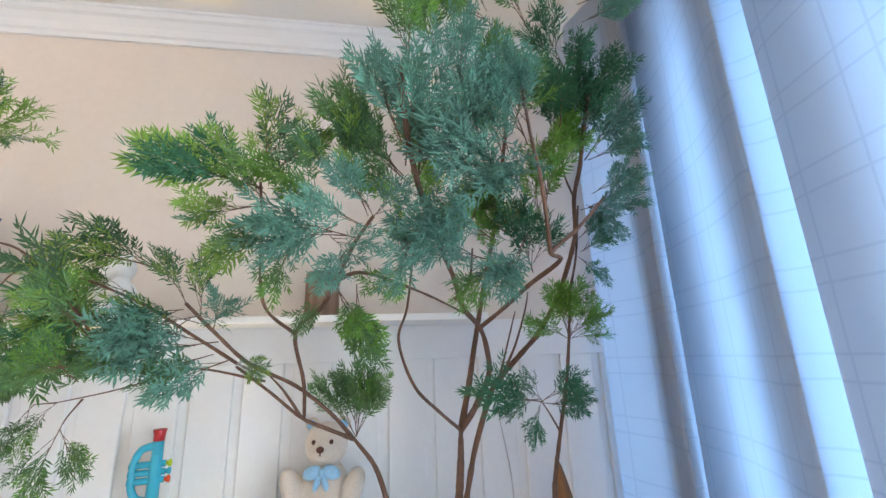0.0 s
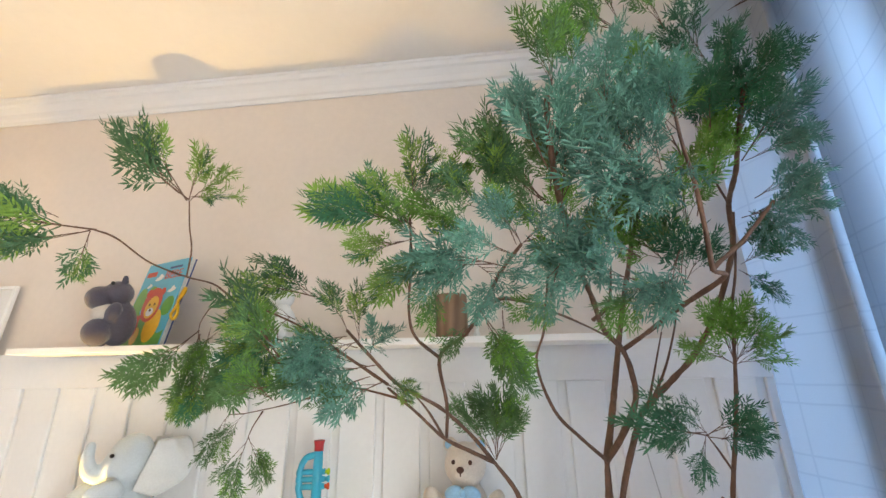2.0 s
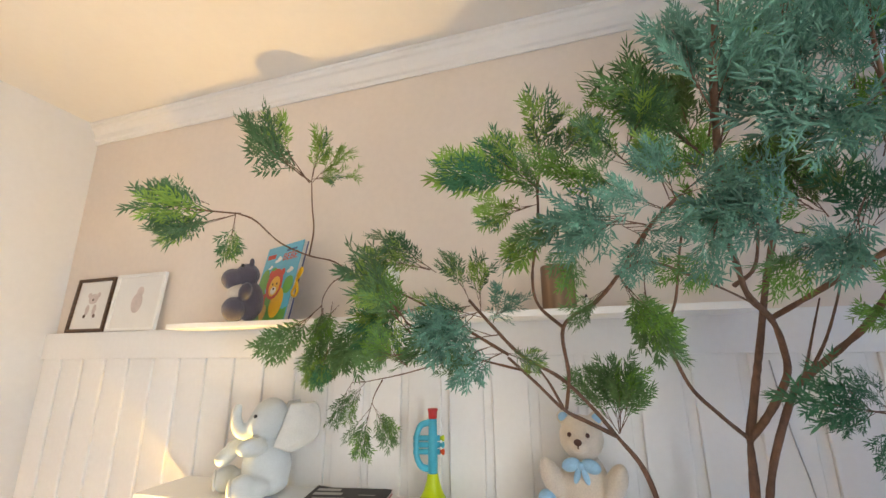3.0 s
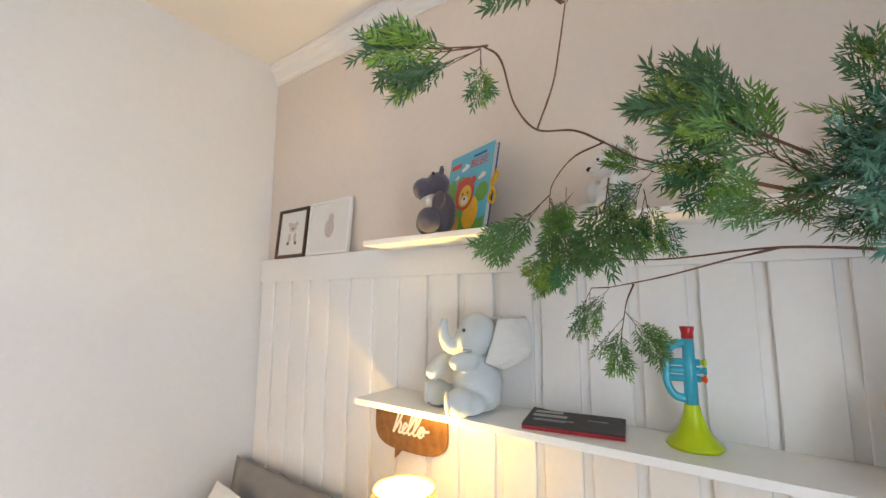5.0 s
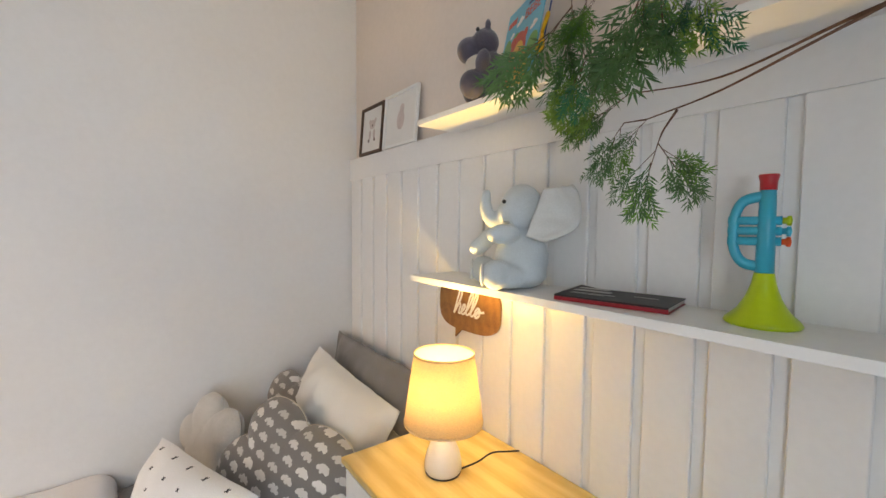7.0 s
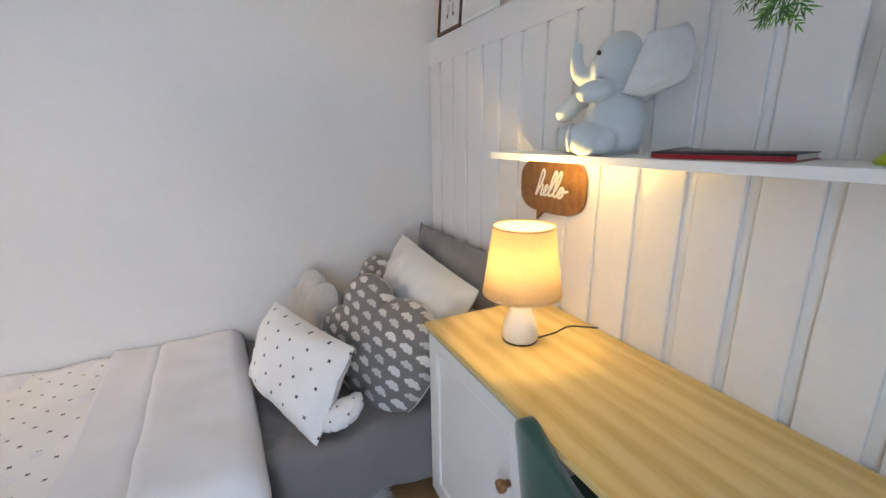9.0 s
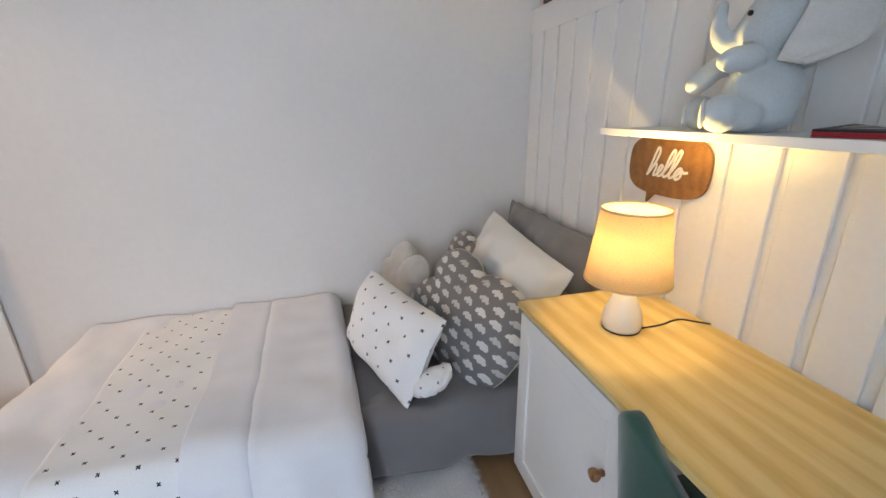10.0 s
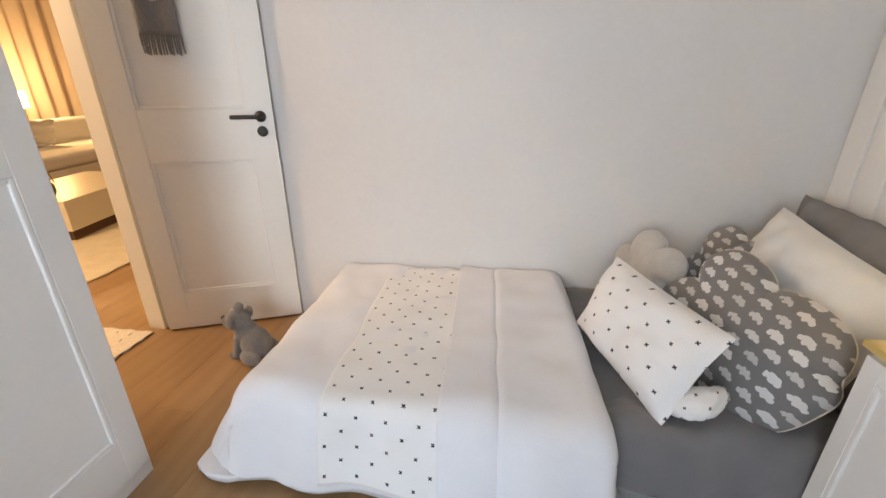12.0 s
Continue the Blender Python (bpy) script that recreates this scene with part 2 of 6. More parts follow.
STEEL = mat("dull_steel", (0.5, 0.5, 0.49), 0.35, 0.05, 10, 0.05, 100, 0.03, 300, metal=1.0)
BRASS = mat("brass", (0.55, 0.38, 0.14), 0.35, 0.06, 10, 0.05, 100, 0.03, 300, metal=1.0)
BROWN_NOSE = mat("brown_stitching", (0.08, 0.03, 0.02), 0.7, 0.1, 20, 0.1, 200, 0.2, 300)
TOY_BLUE = mat("blue_toy_plastic", (0.02, 0.36, 0.50), 0.3, 0.04, 10, 0.02, 100, 0.02, 200, coat=0.2)
TOY_GREEN = mat("lime_toy_plastic", (0.42, 0.55, 0.0), 0.32, 0.04, 10, 0.02, 100, 0.02, 200, coat=0.2)
TOY_RED = mat("red_toy_plastic", (0.45, 0.012, 0.02), 0.32, 0.04, 10, 0.02, 100, 0.02, 200, coat=0.2)
TOY_ORANGE = mat("orange_toy_plastic", (0.7, 0.08, 0.01), 0.32, 0.04, 10, 0.02, 100, 0.02, 200, coat=0.2)
SHADE = mat("cream_linen_shade", (0.78, 0.68, 0.52), 0.9, 0.05, 6, 0.1, 160, 0.3, 260, stretch=(1, 1, 4), translucent=0.62)
LINER = mat("white_shade_lining", (0.86, 0.84, 0.8), 0.8, 0.02, 6, 0.02, 200, 0.05, 260, translucent=0.62)
CERAMIC = mat("cream_ceramic", (0.76, 0.74, 0.69), 0.3, 0.02, 6, 0.01, 100, 0.02, 100, coat=0.3)
BULB = mat("glowing_bulb", (0.9, 0.85, 0.7), 0.4, 0, 1, 0, 1, 0, emit=(1.0, 0.72, 0.38), watts=12.0)
PAPER = mat("white_paper", (0.76, 0.75, 0.73), 0.8, 0.03, 8, 0.03, 200, 0.05, 300)
PAGES = mat("book_page_edges", (0.62, 0.60, 0.56), 0.9, 0.05, 8, 0.25, 90, 0.3, 200, stretch=(1, 1, 14))
COVER_BLACK = mat("black_book_cover", (0.016, 0.014, 0.015), 0.55, 0.2, 20, 0.15, 120, 0.02, 200)
COVER_RED = mat("red_book_spine", (0.32, 0.01, 0.02), 0.4, 0.06, 20, 0.1, 120, 0.02, 200)
INK_GREY = mat("grey_print", (0.42, 0.41, 0.40), 0.5, 0.1, 30, 0.1, 200, 0)
INK_PINK = mat("faint_print", (0.58, 0.50, 0.48), 0.8, 0.1, 30, 0.1, 200, 0)
SKY_PRINT = mat("sky_blue_print", (0.08, 0.42, 0.60), 0.35, 0.05, 20, 0.03, 100, 0, coat=0.3)
GREEN_PRINT = mat("grass_green_print", (0.10, 0.32, 0.05), 0.35, 0.1, 40, 0.03, 100, 0, coat=0.3)
RED_PRINT = mat("red_print", (0.55, 0.05, 0.02), 0.35, 0.08, 40, 0.03, 100, 0, coat=0.3)
YELLOW_PRINT = mat("yellow_print", (0.75, 0.42, 0.04), 0.35, 0.06, 40, 0.03, 100, 0, coat=0.3)
NAVY = mat("navy_board", (0.03, 0.06, 0.2), 0.45, 0.05, 20, 0.05, 100, 0.02, 200)
RIBBON_YELLOW = mat("yellow_ribbon", (0.7, 0.4, 0.01), 0.6, 0.05, 10, 0.08, 200, 0.2, 300)
VELVET_GREEN = mat("dark_green_velvet", (0.018, 0.07, 0.05), 0.75, 0.2, 5, 0.1, 200, 0.1, 300, sheen=0.5)
BARK = mat("brown_bark", (0.14, 0.075, 0.05), 0.85, 0.2, 20, 0.25, 120, 0.7, 160, stretch=(1, 1, 0.4))
DRY_LEAF = mat("dry_brown_leaf", (0.24, 0.10, 0.03), 0.7, 0.15, 12, 0.15, 90, 0.3, 120, stretch=(6, 1, 1))
FUR = mat("white_fur", (0.72, 0.71, 0.72), 0.95, 0.05, 8, 0.1, 160, 0.5, 120, sheen=0.4)
CROCHET = mat("cream_crochet", (0.68, 0.62, 0.54), 0.95, 0.06, 20, 0.15, 150, 0.8, 110)
RUG_CREAM = mat("cream_woven_rug", (0.62, 0.55, 0.42), 0.95, 0.06, 10, 0.1, 120, 0.8, 90)
WOVEN_GREY = mat("grey_woven_wool", (0.20, 0.19, 0.19), 0.95, 0.08, 12, 0.15, 200, 0.6, 200, stretch=(1, 1, 0.3))
TABLE_CREAM = mat("cream_lacquer", (0.66, 0.60, 0.48), 0.35, 0.02, 4, 0.02, 60, 0.03, 80)
DARK_PLINTH = wood("dark_plinth_wood", (0.12, 0.055, 0.025), (0.05, 0.022, 0.01), 0.5, 0, 1.5)


def leaf_mat(name, c):
    return mat(name, c, 0.5, 0.25, 9, 0.15, 90, 0.05, 200, translucent=0.22, per_object=0.2)


LEAVES = {
    "teal": leaf_mat("blue_green_leaves", (0.10, 0.25, 0.19)),
    "mid": leaf_mat("mid_green_leaves", (0.08, 0.185, 0.062)),
    "dark": leaf_mat("dark_green_leaves", (0.055, 0.15, 0.065)),
    "deep": leaf_mat("deep_green_leaves", (0.03, 0.14, 0.065)),
    "light": leaf_mat("fresh_green_leaves", (0.17, 0.30, 0.05)),
    "bright": leaf_mat("bright_green_leaves", (0.11, 0.26, 0.035)),
    "olive": leaf_mat("olive_green_leaves", (0.075, 0.14, 0.04)),
}


def curtain_cloth():
    m = mat("sheer_white_curtain", (0.56, 0.57, 0.59), 0.9, 0.02, 3, 0.05, 500, 0.2, 600, coords="UV", translucent=0.72)
    n, l = m.node_tree.nodes, m.node_tree.links
    uv, sep = n.new("ShaderNodeTexCoord"), n.new("ShaderNodeSeparateXYZ")
    wob = n.new("ShaderNodeTexNoise")
    wob.inputs["Scale"].default_value = 9
    l.new(uv.outputs["UV"], sep.inputs[0]), l.new(uv.outputs["UV"], wob.inputs["Vector"])
    w = chain(m, "MULTIPLY", chain(m, "SUBTRACT", wob.outputs[0], 0.5), 0.004)
    lines = None
    for axis, period, off in ((0, 0.17, 0.03), (0, 0.17, 0.085), (1, 0.155, 0.02), (1, 0.155, 0.062)):
        u = chain(m, "ADD", chain(m, "ADD", sep.outputs[axis], w), off)
        d = chain(m, "ABSOLUTE", chain(m, "SUBTRACT", chain(m, "MODULO", u, period), period / 2))
        k = n.new("ShaderNodeMapRange")
        k.inputs["From Min"].default_value, k.inputs["From Max"].default_value = 0.001, 0.0034
        k.inputs["To Min"].default_value, k.inputs["To Max"].default_value = 0.2, 0.0
        l.new(d, k.inputs[0])
        lines = k.outputs[0] if lines is None else chain(m, "MAXIMUM", lines, k.outputs[0])
    for node in list(n):
        if node.type in ("BSDF_PRINCIPLED", "BSDF_TRANSLUCENT"):
            sock = node.inputs[0]
            mix = n.new("ShaderNodeMix")
            mix.data_type = "RGBA"
            l.new(lines, mix.inputs["Factor"]), l.new(sock.links[0].from_socket, mix.inputs[6])
            mix.inputs[7].default_value = (0.20, 0.23, 0.30, 1)
            l.new(mix.outputs[2], sock)
    return m


CURTAIN = curtain_cloth()
GLASS = bpy.data.materials.new("window_glass")
GLASS.use_nodes = True
GLASS.node_tree.nodes["Principled BSDF"].inputs["Transmission Weight"].default_value = 1.0
GLASS.node_tree.nodes["Principled BSDF"].inputs["Roughness"].default_value = 0.01
GREEN_GLASS = mat("green_vase", (0.06, 0.12, 0.02), 0.2, 0.1, 10, 0.05, 80, 0, coat=0.4)

# ---- mesh tools ----


def to_object(name, bm, material, parent=None, label="", smooth=True):
    me = bpy.data.meshes.new(name)
    bmesh.ops.recalc_face_normals(bm, faces=bm.faces)
    bm.to_mesh(me)
    bm.free()
    for p in me.polygons:
        p.use_smooth = smooth
    for m in material if isinstance(material, (list, tuple)) else [material]:
        me.materials.append(m)
    ob = new(name, me)
    if parent is not None:
        ob.parent = parent
    if label:
        ob["label"] = label
    return ob


def part(name, bm, material, parent, label="", smooth=False):
    return to_object(name, bm, material, parent, label, smooth)


def thing(name, label, category, m=None, group="", kind=""):
    ob = new(name)
    if m is not None:
        ob.matrix_world = m
    return tagged(ob, label, category, group, kind)


def box(x0, x1, y0, y1, z0, z1, bevel=0.0, bm=None, seg=2):
    bm2 = bmesh.new()
    bmesh.ops.create_cube(bm2, size=1, matrix=Matrix.Translation(((x0 + x1) / 2, (y0 + y1) / 2, (z0 + z1) / 2)) @ Matrix.Diagonal((x1 - x0, y1 - y0, z1 - z0, 1)))
    if bevel:
        bmesh.ops.bevel(bm2, geom=bm2.edges[:], offset=bevel, segments=seg, affect="EDGES", profile=0.5)
    return merge(bm, bm2)


def merge(bm, other, slot=0):
    if slot:
        for f in other.faces:
            f.material_index = slot
    if bm is None:
        return other
    me = bpy.data.meshes.new("tmp")
    other.to_mesh(me)
    other.free()
    bm.from_mesh(me)
    bpy.data.meshes.remove(me)
    return bm


def lathe(profile, n=32, m=None, bm=None, slot=0):
    """Turned shape round z from (radius, z) pairs."""
    b = bmesh.new()
    rings = []
    for r, z in profile:
        if r < 1e-5:
            rings.append([b.verts.new((0, 0, z))])
        else:
            rings.append([b.verts.new((r * math.cos(2 * math.pi * i / n), r * math.sin(2 * math.pi * i / n), z)) for i in range(n)])
    for a, c in zip(rings, rings[1:]):
        for i in range(n):
            j = (i + 1) % n
            if len(a) == 1 and len(c) > 1:
                b.faces.new((a[0], c[j], c[i]))
            elif len(c) == 1 and len(a) > 1:
                b.faces.new((a[i], a[j], c[0]))
            elif len(a) > 1:
                b.faces.new((a[i], a[j], c[j], c[i]))
    if m is not None:
        bmesh.ops.transform(b, matrix=m, verts=b.verts)
    return merge(bm, b, slot)


def ball(centre, radii, m=None, bm=None, slot=0, n=20):
    b = bmesh.new()
    bmesh.ops.create_uvsphere(b, u_segments=n, v_segments=n * 2 // 3, radius=1)
    t = Matrix.Translation(centre) @ (m or Matrix()) @ Matrix.Diagonal((*radii, 1))
    bmesh.ops.transform(b, matrix=t, verts=b.verts)
    return merge(bm, b, slot)


def spline(pts, steps=5):
    """Points on a smooth line through pts."""
    p = [Vector(q) for q in pts]
    p = [2 * p[0] - p[1]] + p + [2 * p[-1] - p[-2]]
    res = []
    for i in range(1, len(p) - 2):
        for k in range(steps):
            t = k / steps
            res.append(0.5 * (2 * p[i] + (p[i + 1] - p[i - 1]) * t + (2 * p[i - 1] - 5 * p[i] + 4 * p[i + 1] - p[i + 2]) * t * t + (3 * p[i] - p[i - 1] - 3 * p[i + 1] + p[i + 2]) * t ** 3))
    return res + [p[-2]]


def tube(pts, r0, r1=None, n=8, steps=5, bm=None, slot=0, smooth_path=True, knots=0.0):
    line = spline(pts, steps) if smooth_path and len(pts) > 2 else [Vector(p) for p in pts]
    r1 = r0 if r1 is None else r1
    b = bmesh.new()
    rings, side = [], None
    for i, p in enumerate(line):
        d = (line[min(i + 1, len(line) - 1)] - line[max(i - 1, 0)]).normalized()
        if side is None:
            side = d.orthogonal().normalized()
        side = (side - d * side.dot(d)).normalized()
        up = d.cross(side)
        r = r0 + (r1 - r0) * i / (len(line) - 1)
        if knots:
            r *= 1 + knots * noise.noise(p * 60)
        rings.append([b.verts.new(p + r * (math.cos(2 * math.pi * k / n) * side + math.sin(2 * math.pi * k / n) * up)) for k in range(n)])
    for a, c in zip(rings, rings[1:]):
        for k in range(n):
            b.faces.new((a[k], a[(k + 1) % n], c[(k + 1) % n], c[k]))
    b.faces.new(rings[0]), b.faces.new(rings[-1])
    return merge(bm, b, slot)


def grid(nu, nv, place, uv=None, bm=None):
    """A sheet: place(u, v) for u and v from 0 to 1; uv gives its cloth coordinates in metres."""
    b = bmesh.new()
    layer = b.loops.layers.uv.new("UVMap")
    vs = [[b.verts.new(place(i / nu, j / nv)) for j in range(nv + 1)] for i in range(nu + 1)]
    for i in range(nu):
        for j in range(nv):
            f = b.faces.new((vs[i][j], vs[i + 1][j], vs[i + 1][j + 1], vs[i][j + 1]))
            if uv:
                for lp, (a, c) in zip(f.loops, ((i, j), (i + 1, j), (i + 1, j + 1), (i, j + 1))):
                    lp[layer].uv = uv(a / nu, c / nv)
    return b


def thicken(ob, depth, offset=0.0):
    md = ob.modifiers.new("thickness", "SOLIDIFY")
    md.thickness, md.offset = depth, offset
    return ob


def lettering(text, size, material, m, parent, name="lettering", shear=0.0, depth=0.0008, label=""):
    c = bpy.data.curves.new(name, "FONT")
    c.body, c.size, c.shear, c.extrude, c.align_x, c.align_y = text, size, shear, depth, "CENTER", "CENTER"
    tmp = new(name, c)
    me = bpy.data.meshes.new_from_object(tmp.evaluated_get(bpy.context.evaluated_depsgraph_get()))
    bpy.data.objects.remove(tmp)
    me.materials.clear()
    me.materials.append(material)
    ob = new(name, me)
    ob.parent = parent
    ob.matrix_local = m
    if label:
        ob["label"] = label
    return ob


def axes(origin, u, v):
    """A pose whose x runs along u, y roughly along v, z out of both."""
    u = Vector(u).normalized()
    w = u.cross(Vector(v)).normalized()
    t = w.cross(u)
    return Matrix(((u.x, t.x, w.x, origin[0]), (u.y, t.y, w.y, origin[1]), (u.z, t.z, w.z, origin[2]), (0, 0, 0, 1)))

# ---- the room ----
X_LEFT, X_RIGHT, Y_ACCENT, Y_BACK, Z_CEIL = -2.46, 0.86, 1.32, -1.9, 2.835
PANEL_Y, PANEL_TOP = 1.28, 1.752


def structure(name, bm, material, label="", smooth=False):
    return tagged(to_object(name, bm, material, smooth=smooth), label, kind="structure")


structure("wall_left", box(X_LEFT - 0.12, X_LEFT, Y_BACK - 0.075, Y_ACCENT + 0.12, 0, Z_CEIL), WHITE_WALL, "smooth white painted wall beside the bed")
structure("wall_accent", box(X_LEFT, X_RIGHT + 0.14, Y_ACCENT, Y_ACCENT + 0.12, 0, Z_CEIL), BEIGE_WALL, "beige painted wall above white panelling")
bm = box(X_RIGHT, X_RIGHT + 0.14, 1.12, Y_ACCENT, 0, Z_CEIL)
box(X_RIGHT, X_RIGHT + 0.14, Y_BACK - 0.075, -0.95, 0, Z_CEIL, bm=bm)
box(X_RIGHT, X_RIGHT + 0.14, -0.95, 1.12, 0, 0.2, bm=bm)
box(X_RIGHT, X_RIGHT + 0.14, -0.95, 1.12, 2.5, Z_CEIL, bm=bm)
structure("wall_window", bm, WHITE_WALL, "white wall with a tall window behind a curtain")
DOOR_X0, DOOR_X1 = -2.19, -1.45
bm = box(X_LEFT, DOOR_X0, Y_BACK - 0.075, Y_BACK, 0, Z_CEIL)
box(DOOR_X1, X_RIGHT, Y_BACK - 0.075, Y_BACK, 0, Z_CEIL, bm=bm)
box(DOOR_X0, DOOR_X1, Y_BACK - 0.075, Y_BACK, 2.1, Z_CEIL, bm=bm)
structure("wall_back", bm, WHITE_WALL, "white wall with a doorway to the living room")
structure("ceiling", box(X_LEFT - 0.12, X_RIGHT + 0.14, Y_BACK - 0.075, Y_ACCENT + 0.12, Z_CEIL, Z_CEIL + 0.1), CEILING, "smooth off-white ceiling")


def cornice(name, run, m):
    """Plaster moulding along x: a stepped cove under the ceiling."""
    prof = [(0, -0.105), (0.012, -0.105), (0.016, -0.09), (0.03, -0.084), (0.036, -0.06), (0.058, -0.036), (0.075, -0.03), (0.082, -0.014), (0.092, -0.01), (0.092, 0.0), (0, 0)]
    b = bmesh.new()
    ends = [[b.verts.new((x, -0.6 * d, z)) for d, z in prof] for x in (0, run)]
    for i in range(len(prof)):
        j = (i + 1) % len(prof)
        b.faces.new((ends[0][i], ends[0][j], ends[1][j], ends[1][i]))
    b.faces.new(ends[0]), b.faces.new(ends[1])
    bmesh.ops.transform(b, matrix=m, verts=b.verts)
    return structure(name, b, TRIM_WHITE, "white plaster cornice under the ceiling")


cornice("trim_cornice_accent", X_RIGHT - X_LEFT, pose(X_LEFT, Y_ACCENT - 0.001, Z_CEIL - 0.001))

# wainscot: a backing, boards with routed grooves between, a plain top rail
panelling = thing("wall_panelling", "white lacquered board panelling with routed grooves", "wall panelling", kind="structure")
part("backing", box(X_LEFT, X_RIGHT, PANEL_Y + 0.013, Y_ACCENT, 0, PANEL_TOP - 0.002), PANEL_WHITE, panelling)
part("top_rail", box(X_LEFT, X_RIGHT, PANEL_Y, PANEL_Y + 0.0129, 1.638, PANEL_TOP, 0.0015), PANEL_WHITE, panelling)
PITCH, GROOVE = 0.1367, 0.027
bm = box(0, PITCH - GROOVE, PANEL_Y, PANEL_Y + 0.0129, 0.0, 1.6379, 0.0022, seg=1)
board = part("board", bm, PANEL_WHITE, panelling)
board.location.x = -0.541 + GROOVE / 2
for k in range(-15, 11):
    x0 = -0.541 + GROOVE / 2 + k * PITCH
    if k == 0 or x0 < X_LEFT - 0.02 or x0 + PITCH > X_RIGHT:
        continue
    o = new("board", board.data)
    o.parent = panelling
    o.location.x = x0

# ---- floor boards ----
floor = thing("floor", "warm brown oak floorboards", "floor", kind="structure")
part("subfloor", box(X_LEFT - 0.12, X_RIGHT, Y_BACK - 0.075, Y_ACCENT, -0.08, -0.006), FLOOR_WOOD, floor)
part("subfloor", box(-7.2, X_RIGHT, -7.4, Y_BACK - 0.075, -0.08, -0.006), FLOOR_WOOD, floor)

# ---- doorway, door and living room ----
frame_d = thing("door_frame", "white lacquered door lining and casing", "door frame", kind="structure")
for nm, b in (("lining", box(DOOR_X0 - 0.001, DOOR_X0 + 0.022, Y_BACK - 0.085, Y_BACK + 0.012, 0.001, 2.1, 0.002)),
              ("lining", box(DOOR_X1 - 0.022, DOOR_X1 + 0.001, Y_BACK - 0.085, Y_BACK + 0.012, 0.001, 2.1, 0.002)),
              ("head", box(DOOR_X0, DOOR_X1, Y_BACK - 0.085, Y_BACK + 0.012, 2.1, 2.125, 0.002)),
              ("casing", box(DOOR_X0 - 0.06, DOOR_X0 - 0.001, Y_BACK, Y_BACK + 0.016, 0.001, 2.16, 0.003)),
              ("casing", box(DOOR_X1 + 0.001, DOOR_X1 + 0.06, Y_BACK, Y_BACK + 0.016, 0.001, 2.16, 0.003))):
    part(nm, b, DOOR_WHITE, frame_d)


def panel_door(name, w, h, t, rails, stile, recess, material, parent):
    """A framed leaf in x from 0 to w, y from 0 to t: a core, stiles, rails between the given heights, and beads round the sunk panels."""
    leaf = part(name, box(0.01, w - 0.01, recess, t - recess, 0.01, h - 0.01), material, parent)
    for x0, x1 in ((0, stile), (w - stile, w)):
        part("stile", box(x0, x1, 0, t, 0, h, 0.002), material, leaf)
    for z0, z1 in rails:
        part("rail", box(stile, w - stile, 0.0005, t - 0.0005, z0, z1), material, leaf)
    for (_, a), (c, _) in zip(rails, rails[1:]):
        for x0, x1, z0, z1 in ((stile, stile + 0.014, a, c), (w - stile - 0.014, w - stile, a, c), (stile + 0.0145, w - stile - 0.0145, a, a + 0.014), (stile + 0.0145, w - stile - 0.0145, c - 0.014, c)):
            part("bead", box(x0, x1, recess - 0.0085, t - recess + 0.0085, z0, z1, 0.003, seg=2), material, leaf)
    return leaf


door = thing("door_1", "open white panelled door with black lever handle", "door", axes((-2.15, -1.845, 0.012), (-0.275, 0.634, 0), (-0.634, -0.275, 0)), kind="structure")
panel_door("leaf", 0.69, 2.07, 0.036, ((0, 0.21), (0.9, 1.135), (1.95, 2.07)), 0.115, 0.012, DOOR_WHITE, door)
handle = part("door_handle", lathe([(0, 0), (0.026, 0), (0.026, 0.007), (0.012, 0.008), (0.011, 0.045), (0, 0.045)], 28, pose(0.632, 0, 1.1, 90)), METAL_BLACK, door, "black metal lever handle", True)
part("lever", tube([(0.632, -0.043, 1.1), (0.58, -0.046, 1.1), (0.505, -0.044, 1.1)], 0.0105, 0.0095, 12, bm=None), METAL_BLACK, handle, smooth=True)
part("keyhole_plate", lathe([(0, 0), (0.025, 0), (0.024, 0.008), (0.012, 0.01), (0, 0.009)], 28, pose(0.632, 0, 1.03, 90)), METAL_BLACK, door, "round black keyhole plate", True)
part("latch_plate", box(0.6895, 0.6915, 0.008, 0.028, 0.985, 1.19, 0.0005), STEEL, door, "steel latch plate")

banner = thing("wall_hanging", "small grey woven wall hanging with a fringe on the door", "wall hanging", door.matrix_world.copy())
bm = grid(14, 10, lambda u, v: (0.205 + 0.16 * u, -0.006 - 0.003 * math.sin(9 * u), 1.44 + 0.17 * v))
thicken(part("woven_cloth", bm, WOVEN_GREY, banner, smooth=True), 0.006)
part("dowel", tube([(0.19, -0.014, 1.615), (0.385, -0.014, 1.615)], 0.007, n=10), BRASS, banner, "brass-coloured dowel", True)
for k in range(17):
    x = 0.208 + 0.0097 * k
    j = random.uniform(-0.006, 0.006)
    part("fringe_strand", tube([(x, -0.008, 1.44), (x + j * 0.4, -0.01, 1.40), (x + j, -0.009, 1.362 + j)], 0.0052, 0.0035, 6, 3), WOVEN_GREY, banner, smooth=True)
bm = ball((0.285, -0.012, 1.59), (0.03, 0.008, 0.026))
for s in (-1, 1):
    ball((0.285 + s * 0.024, -0.012, 1.612), (0.01, 0.006, 0.01), bm=bm)
part("animal_face", bm, PLUSH_CREAM, banner, "cream stitched animal face", True)

wardrobe = thing("wardrobe", "white wardrobe with framed shaker doors", "wardrobe")
part("carcass", box(-1.373, 0.46, Y_BACK + 0.004, -1.245, 0.0, 2.3, 0.002), CAB_WHITE, wardrobe)
for k in range(3):
    d = panel_door("door", 0.6, 2.19, 0.022, ((0, 0.15), (0.98, 1.14), (2.06, 2.19)), 0.075, 0.009, CAB_WHITE, wardrobe)
    d.location = (-1.355 + k * 0.606, -1.243, 0.075)

